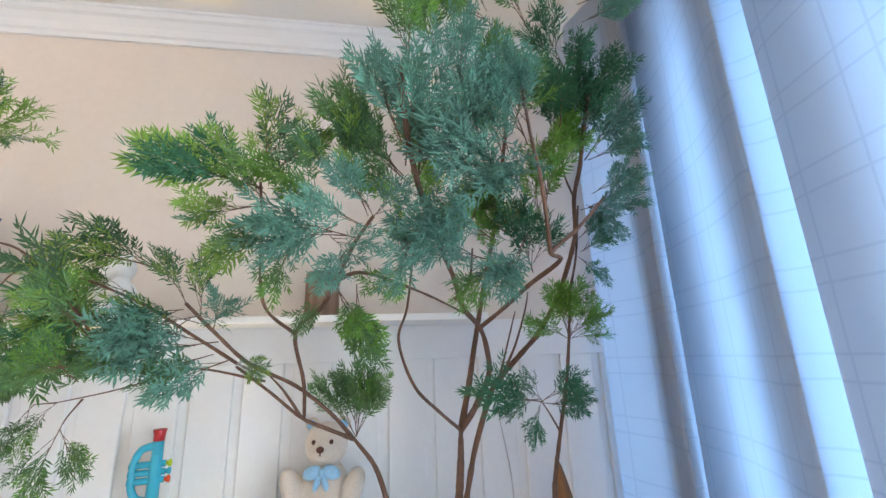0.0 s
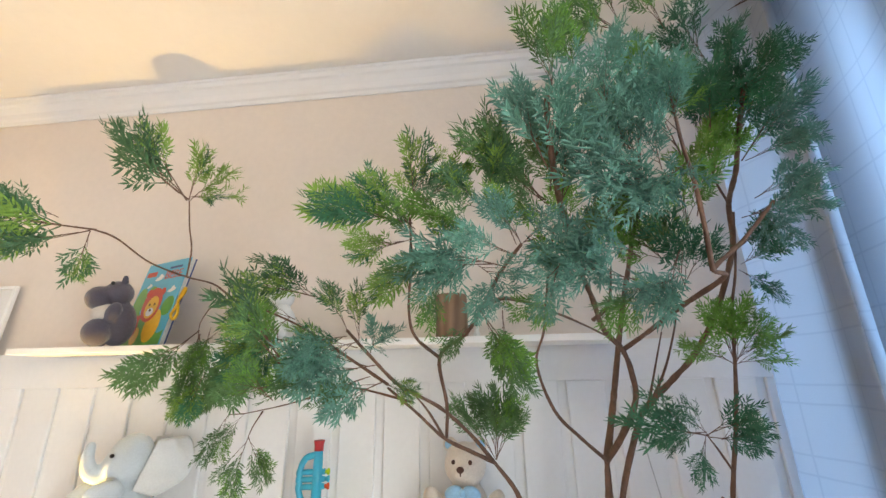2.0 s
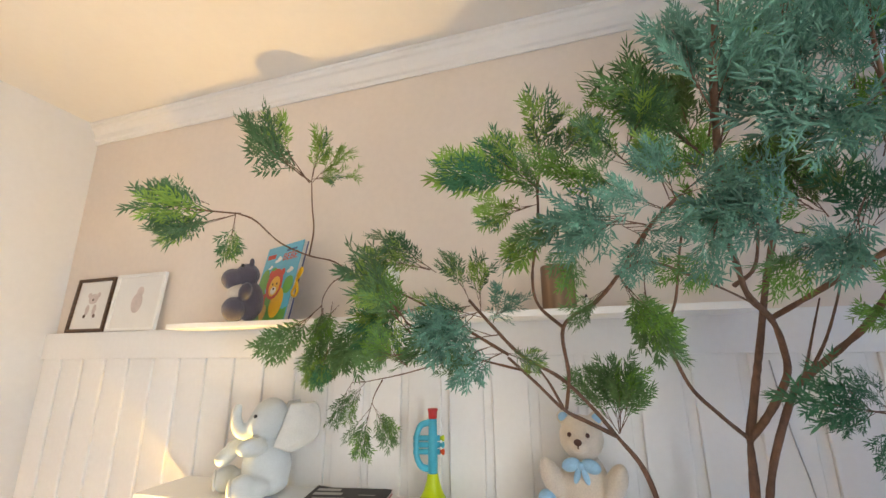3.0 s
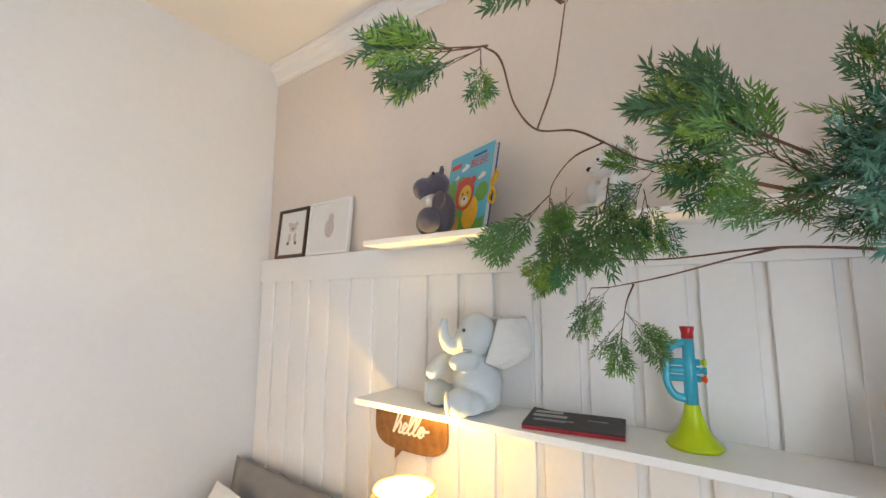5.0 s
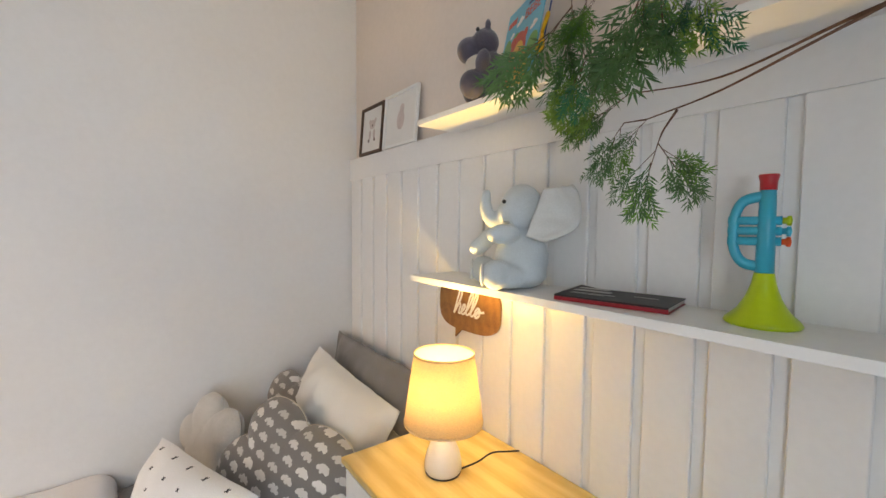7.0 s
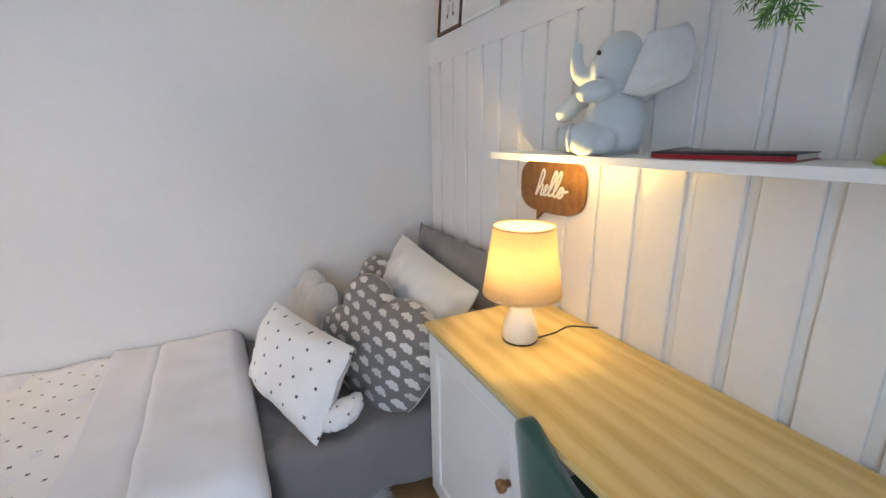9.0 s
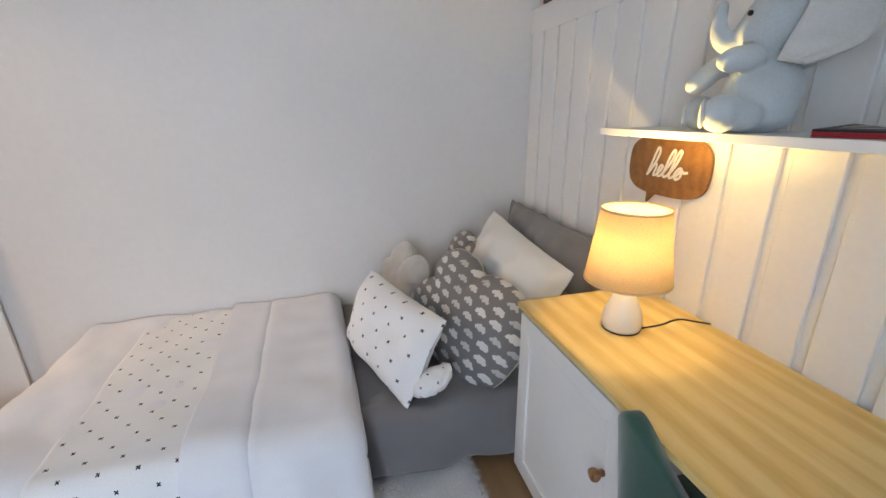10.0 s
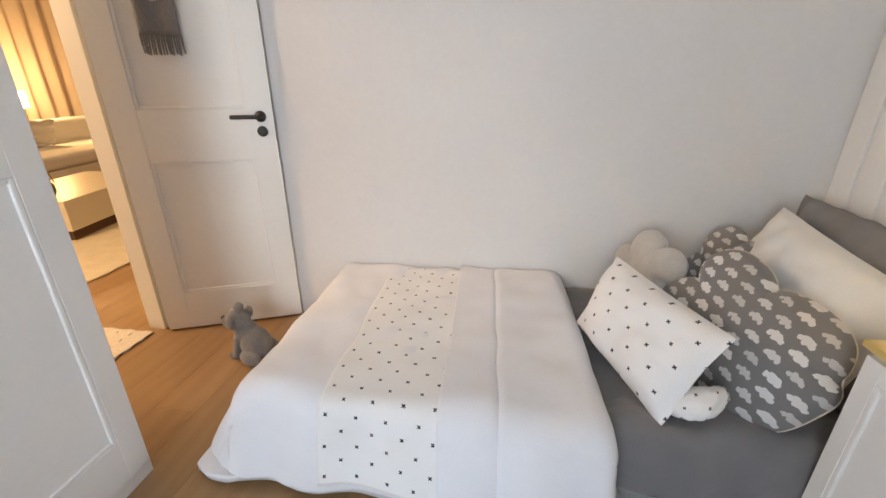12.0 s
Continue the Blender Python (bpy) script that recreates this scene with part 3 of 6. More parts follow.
structure("living_room_wall", box(-7.2, X_RIGHT, -7.4, -7.28, 0, 2.8), BEIGE_WALL, "warm lit wall of the living room")
structure("living_room_wall_side", box(-7.3, -7.2, -7.4, Y_BACK - 0.075, 0, 2.8), BEIGE_WALL, "warm lit wall of the living room")
structure("living_room_wall_near", box(-7.2, X_LEFT - 0.12, Y_BACK - 0.075, Y_BACK, 0, 2.8), WHITE_WALL, "white wall of the living room")
structure("living_room_wall_end", box(X_RIGHT, X_RIGHT + 0.1, -7.4, Y_BACK - 0.075, 0, 2.8), WHITE_WALL, "white wall of the living room")
structure("living_room_ceiling", box(-7.3, X_RIGHT + 0.1, -7.4, Y_BACK - 0.075, 2.8, 2.9), CEILING, "plain ceiling of the living room")


def scallop_rug(name, x0, x1, y0, y1, material, label, bite=0.012, holes=False):
    t = thing(name, label, "rug")
    n = 40

    def edge(u, v):
        x, y = x0 + (x1 - x0) * u, y0 + (y1 - y0) * v
        du, dv = min(u, 1 - u) * (x1 - x0), min(v, 1 - v) * (y1 - y0)
        if du < 1e-6:
            x += bite * abs(math.sin(v * 20)) * (1 if u < 0.5 else -1)
        if dv < 1e-6:
            y += bite * abs(math.sin(u * 24)) * (1 if v < 0.5 else -1)
        return (x, y, 0.008 + 0.0015 * noise.noise(Vector((x * 14, y * 14, 0))))
    thicken(part("woven_sheet", grid(n, n, edge), material, t, smooth=True), 0.007)
    if holes:
        b = bmesh.new()
        for i in range(9):
            for j in range(7):
                x, y = x0 + (x1 - x0) * (i + 0.7) / 10, y0 + (y1 - y0) * (j + 0.7) / 8
                ball((x, y, 0.0125), (0.012, 0.006, 0.003), bm=b, n=8)
        part("knotting", b, PIPING, t, smooth=True)["kind"] = "stuff"
    return t


scallop_rug("crochet_mat", -2.13, -1.5, -2.6, -1.915, CROCHET, "small cream crochet mat in the doorway", holes=True)
scallop_rug("living_room_rug", -4.6, -2.2, -4.7, -2.83, RUG_CREAM, "large cream woven rug with wavy edge", 0.02)
table = thing("coffee_table", "low cream coffee table on a dark plinth", "coffee table", pose(-3.24, -3.66, 0, 0, 0, 11))
part("plinth", box(-1.25, -0.03, -0.75, -0.03, 0.012, 0.1), DARK_PLINTH, table)
part("body", box(-1.3, 0, -0.8, 0, 0.1, 0.36, 0.004), TABLE_CREAM, table)
vase = thing("vase", "small green vase on the coffee table", "vase", pose(-3.38, -3.95, 0.362))
part("vessel", lathe([(0, 0), (0.04, 0), (0.055, 0.04), (0.05, 0.09), (0.03, 0.12), (0.034, 0.13)], 24), GREEN_GLASS, vase, smooth=True)
part("handle", tube([(0.05, 0, 0.05), (0.08, 0, 0.12), (0.04, 0, 0.19), (-0.04, 0, 0.19), (-0.07, 0, 0.1)], 0.005, n=8), BRASS, vase, smooth=True)
sofa = thing("daybed", "low white upholstered daybed under the window", "daybed", pose(-4.9, -5.9, 0, 0, 0, 8))
part("base", box(-1.7, 1.3, -0.5, 0.5, 0.05, 0.3, 0.02), PILLOW_WHITE, sofa)
part("mattress", box(-1.7, 1.3, -0.5, 0.52, 0.3, 0.47, 0.05, seg=4), PILLOW_WHITE, sofa)
part("back_cushion", box(-1.7, 1.3, -0.62, -0.42, 0.3, 0.8, 0.07, seg=4), PILLOW_WHITE, sofa)
sc = thing("scatter_cushion", "cream ribbed scatter cushion on the daybed", "cushion", pose(-5.1, -6.2, 0.475, 0, 0, 8))
for k in range(6):
    part("ridge", tube([(-0.3 + 0.05 * j, -0.02 + 0.012 * k, 0.035 + 0.055 * k + 0.012 * math.sin(j * 1.3)) for j in range(13)], 0.034, n=10, steps=3), PILLOW_WHITE, sc, smooth=True)
lampl = thing("table_lamp", "small glowing lamp in the living room", "lamp", pose(-5.5, -6.7, 0.0))
part("stand", tube([(0, 0, 0), (0, 0, 0.95)], 0.015, n=10), BRASS, lampl)
part("shade", lathe([(0.07, 0.95), (0.07, 1.15), (0.05, 1.17)], 24), mat("glowing_lampshade", (0.8, 0.7, 0.5), 0.8, 0, 1, 0, 1, 0, emit=(1.0, 0.6, 0.2), watts=9.0), lampl, "glowing warm shade", True)


def curtain_sheet(name, pts, z0, z1, parent, material, label=""):
    line = spline(pts, 7)
    lens = [0.0]
    for a, c in zip(line, line[1:]):
        lens.append(lens[-1] + (c - a).length)
    n = len(line) - 1

    def at(u, v):
        p = line[round(u * n)]
        sway = 1 + 0.22 * noise.noise(Vector((p.y * 2, v * 2.2, 3)))
        q = Vector((p.x, p.y, 0))
        k = 0.012 * noise.noise(Vector((p.y * 5, p.x * 5, v * 3)))
        return (q.x + k * sway, q.y + 0.6 * k, z0 + (z1 - z0) * v)
    return part(name, grid(n, 26, at, lambda u, v: (lens[round(u * n)], v * (z1 - z0))), material, parent, label, True)


lc = thing("living_room_curtain", "pale sheer curtain in the living room", "curtain")
curtain_sheet("cloth", [(-7.0 + 0.12 * k, -7.1 + (0.05 if k % 2 else -0.04), 0) for k in range(40)], 0.02, 2.7, lc, mat("pale_drape", (0.78, 0.70, 0.62), 0.9, 0.04, 3, 0.06, 300, 0.2, 500, coords="UV", translucent=0.35))

# ---- window and curtain ----
window = thing("window_1", "tall white framed window behind the sheer curtain", "window", kind="structure")
for nm, b in (("window_frame", box(X_RIGHT + 0.03, X_RIGHT + 0.09, -0.95, -0.9, 0.2, 2.5)), ("window_frame", box(X_RIGHT + 0.03, X_RIGHT + 0.09, 1.07, 1.12, 0.2, 2.5)),
              ("window_frame", box(X_RIGHT + 0.03, X_RIGHT + 0.09, -0.9, 1.07, 2.45, 2.5)), ("window_frame", box(X_RIGHT + 0.03, X_RIGHT + 0.09, -0.9, 1.07, 0.2, 0.25)),
              ("mullion", box(X_RIGHT + 0.04, X_RIGHT + 0.08, 0.06, 0.11, 0.25, 2.45))):
    part(nm, b, TRIM_WHITE, window)
for y0, y1 in ((-0.9, 0.06), (0.11, 1.07)):
    p = part("pane", box(X_RIGHT + 0.058, X_RIGHT + 0.062, y0, y1, 0.25, 2.45), GLASS, window)
    p.visible_shadow = False
curtain = thing("curtain", "sheer white checked curtain in soft folds", "curtain")
FOLDS = ((0.78, 1.25), (0.70, 1.20), (0.645, 1.15), (0.66, 1.07), (0.685, 0.99), (0.66, 0.90), (0.652, 0.862), (0.672, 0.885), (0.715, 0.95), (0.76, 0.99), (0.785, 0.96), (0.79, 0.87), (0.78, 0.79),
         (0.768, 0.785), (0.755, 0.86), (0.745, 0.93), (0.73, 0.925), (0.715, 0.84), (0.695, 0.75), (0.655, 0.65), (0.618, 0.572), (0.616, 0.545), (0.635, 0.567), (0.685, 0.625), (0.74, 0.65),
         (0.775, 0.61), (0.79, 0.52), (0.785, 0.44), (0.77, 0.41), (0.755, 0.45), (0.745, 0.54), (0.73, 0.575), (0.715, 0.55), (0.70, 0.47), (0.685, 0.39), (0.675, 0.31), (0.70, 0.2), (0.75, 0.12), (0.72, 0.0),
         (0.67, -0.1), (0.72, -0.22), (0.76, -0.28))
curtain_sheet("cloth", [(x, y, 0) for x, y in FOLDS], 0.015, 2.79, curtain, CURTAIN)
part("curtain_rail", box(0.69, 0.73, -1.1, 1.25, 2.79, 2.834, 0.003), TRIM_WHITE, curtain)

# ---- shelves ----


def shelf(x0, x1, y0, z0, z1, label):
    t = thing("wall_shelf", label, "shelf", group="white wall shelves")
    part("board", box(x0, x1, y0, PANEL_Y - 0.001, z0, z1, 0.0012), SHELF_WHITE, t)
    for k in range(3):
        x = x0 + 0.3 + (x1 - x0 - 0.6) * k / 2
        part("bracket_pin", tube([(x, PANEL_Y - 0.04, (z0 + z1) / 2), (x, PANEL_Y + 0.002, (z0 + z1) / 2)], 0.005, n=8), STEEL, t)
    return t


LOW, HIGH = 1.226, 1.757
shelf(-1.525, 0.29, 1.105, HIGH - 0.018, HIGH, "upper white wall shelf with toys and a book")
shelf(-1.515, 0.29, 1.075, LOW - 0.02, LOW, "lower white wall shelf with plush toys")

# ---- bed ----
BX0, BX1, BY0, BY1, BZ = X_LEFT + 0.006, -1.55, -0.86, PANEL_Y - 0.01, 0.286
bed = thing("bed", "single bed with grey linen and white duvet", "bed")
part("bed_base", box(BX0 + 0.02, BX1 - 0.03, BY0 + 0.03, BY1 - 0.01, 0.03, 0.14), METAL_BLACK, bed)


def drape(x, y, top, r=0.045, x1=BX1, y0=BY0):
    """Cloth laid over the bed: beyond the edges it turns down."""
    z = top
    over = x - x1
    if over > 0:
        if over < r * 1.57:
            a = over / r
            x, z = x1 + r * math.sin(a), z - r * (1 - math.cos(a))
        else:
            k = 0.3 if x1 > BX1 else 0.1
            x, z = x1 + r + k * (over - r * 1.57), z - r - 0.97 * (over - r * 1.57)
    over = y0 - y
    if over > 0:
        if over < r * 1.57:
            a = over / r
            y, z = y0 - r * math.sin(a), z - r * (1 - math.cos(a))
        else:
            y, z = y0 - r - 0.55 * (over - r * 1.57), z - r - 0.84 * (over - r * 1.57)
    return Vector((x, y, z))


def cloth(name, xa, xb, ya, yb, top, material, parent, depth=0.01, puff=0.008, scale=3.0, wave=0.01, nu=70, nv=50, skew=0.0, label="", hem=0.03, r=0.045, x1=BX1, seam=None, roll=0.0):
    def at(u, v):
        x = xa + (xb - xa) * u
        y = ya + (yb - ya) * v + skew * (u - 0.5) + wave * noise.noise(Vector((u * 5, v * 3, 7)))
        p = drape(x, y, top, r, x1)
        n1 = noise.noise(Vector((x * scale, y * scale, 1))) + 0.5 * noise.noise(Vector((x * scale * 2.6, y * scale * 2.6, 5)))
        side = max(0.0, min(1.0, (top - p.z) * 6))
        if roll:
            k = max(0.0, 1 - (1 - v) * abs(yb - ya) / roll)
            p.z -= roll * (1 - math.sqrt(max(0.0, 1 - k * k))) * (1 - side)
            p.x -= 0.5 * roll * (1 - math.sqrt(max(0.0, 1 - k * k))) * side
            y += 0.008 * noise.noise(Vector((u * 9, 0, 3)))
        if seam is not None:
            dip = math.exp(-((y - seam - skew * (u - 0.5)) / 0.011) ** 2) * 0.012
            p.z -= dip * (1 - side)
            p.x -= dip * side
        fold = math.sin(y * 17 + 2 * noise.noise(Vector((y * 3, 0, 0)))) * 0.012 * side
        p.z = max(p.z, hem + 0.01 * noise.noise(Vector((x * 5, y * 6, 2))))
        return p + Vector((fold + 0.5 * puff * n1 * side, 0, puff * n1 * (1 - side)))
    ob = part(name, grid(nu, nv, at, lambda u, v: (u * (xb - xa), v * (yb - ya))), material, parent, label, True)
    return thicken(ob, depth, 1.0)


bm = box(BX0, BX1, BY0, BY1, 0.14, BZ, 0.04, seg=5)
part("mattress", bm, GREY_CLOTH, bed, smooth=True)
cloth("fitted_sheet", BX0 + 0.005, BX1 + 0.26, -0.2, BY1 - 0.02, BZ + 0.004, GREY_CLOTH, bed, 0.003, 0.02, 7, 0.0, 80, 80, hem=0.05, label="grey fitted sheet with soft creases")
cloth("duvet", BX0 + 0.006, -1.13, BY0 - 0.36, 0.2, BZ + 0.028, WHITE_CLOTH, bed, 0.03, 0.024, 3.4, 0.012, 110, 110, hem=0.025, r=0.07, x1=-1.515, label="white duvet spread over the bed")
blanket = thing("bed_runner", "white throw printed with small black crosses", "throw blanket")
cloth("printed_cloth", BX0 + 0.03, -1.17, -0.625, -0.22, BZ + 0.06, CROSS_CLOTH, blanket, 0.006, 0.012, 3.2, 0.02, 110, 40, 0.03, r=0.06, x1=-1.472)
topfold = thing("folded_duvet", "white quilted duvet folded back over the bed", "duvet")
cloth("folded_part", BX0 + 0.008, -1.14, -0.255, 0.24, BZ + 0.066, WHITE_CLOTH, topfold, 0.024, 0.016, 3.0, 0.006, 110, 90, 0.06, r=0.085, x1=-1.486, seam=-0.079, roll=0.05)
part("cuff", tube([(-1.428, -0.29, 0.235), (-1.42, -0.2, 0.23), (-1.422, -0.1, 0.238), (-1.43, -0.03, 0.25)], 0.009, 0.004, n=8), WHITE_CLOTH, topfold, "turned edge of the duvet", True)


def cushion(name, w, h, d, m, material, label, outline=None, seed=0, crease=0.006, n=44, flange=0.0, parts=(), slump=0.0):
    """A filled cushion in its own x-y plane, thick along z. outline(angle) scales the edge."""
    t = thing(name, label, "cushion", m)

    def sheet(sign):
        def at(u, v):
            a, c = 2 * u - 1, 2 * v - 1
            x, y = a * w / 2, c * h / 2
            if outline:
                r = max(abs(a), abs(c))
                ang = math.atan2(c, a)
                rr = r * outline(ang)
                x, y = rr * math.cos(ang) * w / 2, rr * math.sin(ang) * h / 2
                k = max(0.0, 1 - r ** 2.6)
            else:
                f = flange / w * 2
                aa, cc = min(abs(a) / (1 - f), 1), min(abs(c) / (1 - f), 1)
                k = max(0.0, (1 - aa ** 3.2)) * max(0.0, (1 - cc ** 3.2))
                pinch = 0.045 * (1 - abs(c) ** 2) * abs(a) ** 4, 0.045 * (1 - abs(a) ** 2) * abs(c) ** 4
                corner = 1 - 0.015 * (a * c) ** 4
                x, y = x * (1 - pinch[0]) * corner, y * (1 - pinch[1]) * corner
                if flange > 0.02:
                    y += 0.02 * noise.noise(Vector((x * 9, sign * 0.0, seed))) * abs(c) ** 6
            pull = slump * ((1 - a) * (1 - c) / 4) ** 1.2
            x, y = x + pull, y + pull
            z = d / 2 * k ** 0.58
            q = Vector((x * 7 + seed, y * 7, sign * 2.0))
            z += crease * k ** 0.3 * (noise.noise(q) + 0.6 * noise.noise(q * 2.7))
            zz = 0.011 * noise.noise(Vector((x * 9, y * 9, seed))) if flange else 0
            return (x, y, sign * (z + 0.0012) + zz)
        return at
    for s in (1, -1):
        part("front" if s > 0 else "back", grid(n, n, sheet(s), lambda u, v, f=sheet(s): (f(u, v)[0] + 1, f(u, v)[1] + 1)), material if s > 0 else parts[0] if parts else material, t, smooth=True)
    return t


def lobes(k, depth=0.16, turn=0.0, bias=0.0):
    def f(a):
        return 1 - depth + depth * abs(math.cos((a + turn) * k / 2)) ** 0.6 + bias * math.cos(a)
    return f


def cloud_edge(a):
    """A soft rectangle whose upper side swells into lobes."""
    base = (abs(math.cos(a)) ** 3 + abs(math.sin(a)) ** 3) ** (-1 / 3)
    top = max(0.0, min(1.0, math.sin(a - 0.5) * 1.6 + 0.5))
    return base * (1 - 0.27 * top * (1 - abs(math.cos(2.5 * a + 0.4)) ** 0.6))


cushion("grey_pillow", 0.86, 0.5, 0.15, axes((-2.03, 1.165, 0.57), (1, 0.0, -0.0), (0, 0.17, 1)), GREY_DARK, "grey linen pillow with a flanged edge against the panelling", flange=0.035, seed=1, crease=0.012)
cushion("white_pillow", 0.68, 0.44, 0.22, axes((-1.98, 0.985, 0.545), (1, 0.10, -0.16), (0.10, 0.42, 1)), PILLOW_WHITE, "plain white cotton pillow leaning on the grey one", crease=0.02, seed=2, flange=0.012)
cushion("grey_pillow", 0.5, 0.32, 0.12, axes((-1.78, 1.06, 0.45), (1, -0.05, -0.02), (0, 0.3, 1)), GREY_DARK, "small grey linen pillow behind the white one", seed=9)
cushion("cloud_cushion", 0.46, 0.42, 0.14, axes((-2.22, 0.86, 0.5), (1, 0.2, -0.1), (0.0, 0.5, 1)), CLOUD_CLOTH, "grey cloud-shaped cushion printed with white clouds", cloud_edge, 3)
cc = cushion("cloud_cushion", 0.61, 0.46, 0.2, axes((-1.82, 0.735, 0.475), (0.92, 0.36, -0.32), (0.1, 0.62, 0.8)), CLOUD_CLOTH, "large grey cloud-shaped cushion printed with white clouds", cloud_edge, 4)
ring = [cloud_edge(2 * math.pi * i / 72) for i in range(72)]
part("piping", tube([(ring[i % 72] * 0.305 * math.cos(2 * math.pi * i / 72), ring[i % 72] * 0.23 * math.sin(2 * math.pi * i / 72), 0) for i in range(73)], 0.0028, n=6, smooth_path=False), PIPING, cc, "cream piping", True)
cushion("flower_cushion", 0.42, 0.36, 0.12, axes((-2.24, 0.55, 0.5), (0.9, 0.35, 0.0), (-0.1, 0.3, 1)), PLUSH_GREY, "pale grey plush cushion with rounded lobes", lobes(5, 0.34, 0.6), 5, parts=(PLUSH_WHITE,))
T, R, B = Vector((-2.10, 0.375, 0.60)), Vector((-1.60, 0.58, 0.575)), Vector((-1.535, 0.435, 0.30))
U, V = (R - T).normalized(), R - B
V = (V - U * V.dot(U)).normalized()
N, C = U.cross(V).normalized(), (T + B) / 2
cushion("cross_cushion", (R - T).length * 1.04, (R - B).length * 1.1, 0.17, Matrix(((U.x, V.x, N.x, C.x), (U.y, V.y, N.y, C.y), (U.z, V.z, N.z, C.z), (0, 0, 0, 1))), CROSS_CLOTH, "white cushion printed with small black crosses", seed=6, crease=0.014, slump=0.03, flange=0.008)


def bundle(u, v):
    """A rumpled roll of cloth beside the cushion's lower corner."""
    a = 2 * math.pi * v
    x = -1.555 + 0.02 * math.sin(3 * u)
    y = 0.45 + 0.15 * u
    z = 0.345 + 0.045 * u
    r = 0.046 * math.sin(math.pi * (0.06 + 0.88 * u)) ** 0.4 * (1 + 0.16 * noise.noise(Vector((u * 6, 3 * math.cos(a), 3 * math.sin(a)))))
    return (x - 0.03 + r * 1.1 * math.cos(a), y, z + r * math.sin(a))


ft = thing("folded_cover", "rumpled end of the white printed cushion cover", "cushion cover")
part("cloth", grid(28, 30, bundle, lambda u, v: (0.25 * u, 0.35 * v)), CROSS_CLOTH, ft, smooth=True)

# ---- desk ----
DZ = 0.68
desk = thing("desk", "white desk with pale pine top and a cupboard", "desk")
part("desktop", box(-1.487, -0.02, 0.812, PANEL_Y - 0.002, DZ - 0.018, DZ, 0.001), DESK_WOOD, desk, "pale pine laminate top")
part("edge_band", box(-1.487, -0.02, 0.808, 0.8115, DZ - 0.018, DZ - 0.0005), DESK_WOOD, desk, "pine front edge")
cab = part("cupboard", box(-1.478, -0.93, 0.836, 1.262, 0.0, DZ - 0.019, 0.001), CAB_WHITE, desk, "white cupboard")
cd = panel_door("cupboard_door", 0.53, 0.63, 0.018, ((0, 0.05), (0.58, 0.63)), 0.05, 0.0085, CAB_WHITE, desk)
cd.location = (-1.473, 0.816, 0.015)
kn = part("knob", lathe([(0, 0), (0.009, 0), (0.009, 0.012), (0.014, 0.016), (0.017, 0.024), (0.015, 0.032), (0, 0.035)], 20, pose(0, 0, 0, 90)), KNOB_WOOD, cd, "turned brown wooden knob", True)
kn.location = (0.475, 0.0, 0.435)
part("side_panel", box(-0.06, -0.03, 0.84, 1.26, 0.0, DZ - 0.019, 0.001), CAB_WHITE, desk)
part("back_panel", box(-0.93, -0.06, 1.24, 1.258, 0.25, DZ - 0.019, 0.001), CAB_WHITE, desk)

tl = thing("table_lamp", "lit table lamp with cream linen shade and ceramic base", "table lamp", pose(-1.244, 1.018, DZ))
part("base", lathe([(0, 0.004), (0.05, 0.004), (0.054, 0.012), (0.0535, 0.035), (0.048, 0.06), (0.038, 0.085), (0.029, 0.108), (0.026, 0.13), (0.0255, 0.158), (0.018, 0.163), (0, 0.163)], 40), CERAMIC, tl, "cream ceramic base", True)
part("base_ring", lathe([(0, 0), (0.0515, 0), (0.0515, 0.004), (0, 0.004)], 40), BLACK, tl, "thin dark foot ring", True)
sh = part("shade", lathe([(0.114, 0.152), (0.0865, 0.35)], 64), SHADE, tl, "cream linen drum shade", True)
thicken(sh, 0.0015)
part("liner", lathe([(0.1125, 0.1535), (0.0852, 0.3485)], 64), LINER, sh, "white inner lining", True)
for z, r in ((0.152, 0.1145), (0.35, 0.087)):
    part("shade_rim", lathe([(r - 0.0015, z - 0.003), (r + 0.0008, z - 0.003), (r + 0.0008, z + 0.003), (r - 0.0015, z + 0.003), (r - 0.0015, z - 0.003)], 64), SHADE, sh, smooth=True)
for k in range(3):
    a = k * 2.094
    part("shade_spoke", tube([(0.012 * math.cos(a), 0.012 * math.sin(a), 0.19), (0.106 * math.cos(a), 0.106 * math.sin(a), 0.19)], 0.0015, n=6), STEEL, tl)
part("socket", lathe([(0, 0.16), (0.014, 0.16), (0.014, 0.18), (0, 0.18)], 20), BLACK, tl, smooth=True)
# unseen inside the shade; widened to keep the bulb's light pool off the desk
part("bulb_housing", lathe([(0, 0.18), (0.0135, 0.18), (0.02, 0.195), (0.033, 0.215), (0.034, 0.224), (0, 0.224)], 24), CERAMIC, tl, "white bulb housing, unseen, widened to block downward light", True)
bulb = part("bulb", lathe([(0.033, 0.2245), (0.036, 0.245), (0.034, 0.275), (0.022, 0.305), (0, 0.318)], 24), BULB, tl, "glowing bulb", True)
bulb.visible_shadow = False
part("cord", tube([(0.03, 0.042, 0.006), (0.05, 0.09, 0.02), (0.058, 0.14, 0.034), (0.062, 0.2, 0.02), (0.062, 0.255, 0.004)], 0.0028, n=8), BLACK, tl, "black cord", True)

chair = thing("chair", "dark green velvet bucket chair tucked under the desk", "chair", pose(-0.873, 0.93, 0.0, 0, 0, 0))


def bucket(u, v):
    a = math.pi * (1.12 * u - 0.06)
    z = 0.43 + 0.305 * v * (0.2 + 0.8 * math.sin(max(0.0, min(math.pi, a))) ** 1.6)
    r = 0.065 + 0.025 * v
    return (r * math.cos(a), -(0.135 + 0.03 * v) * math.sin(a), z)


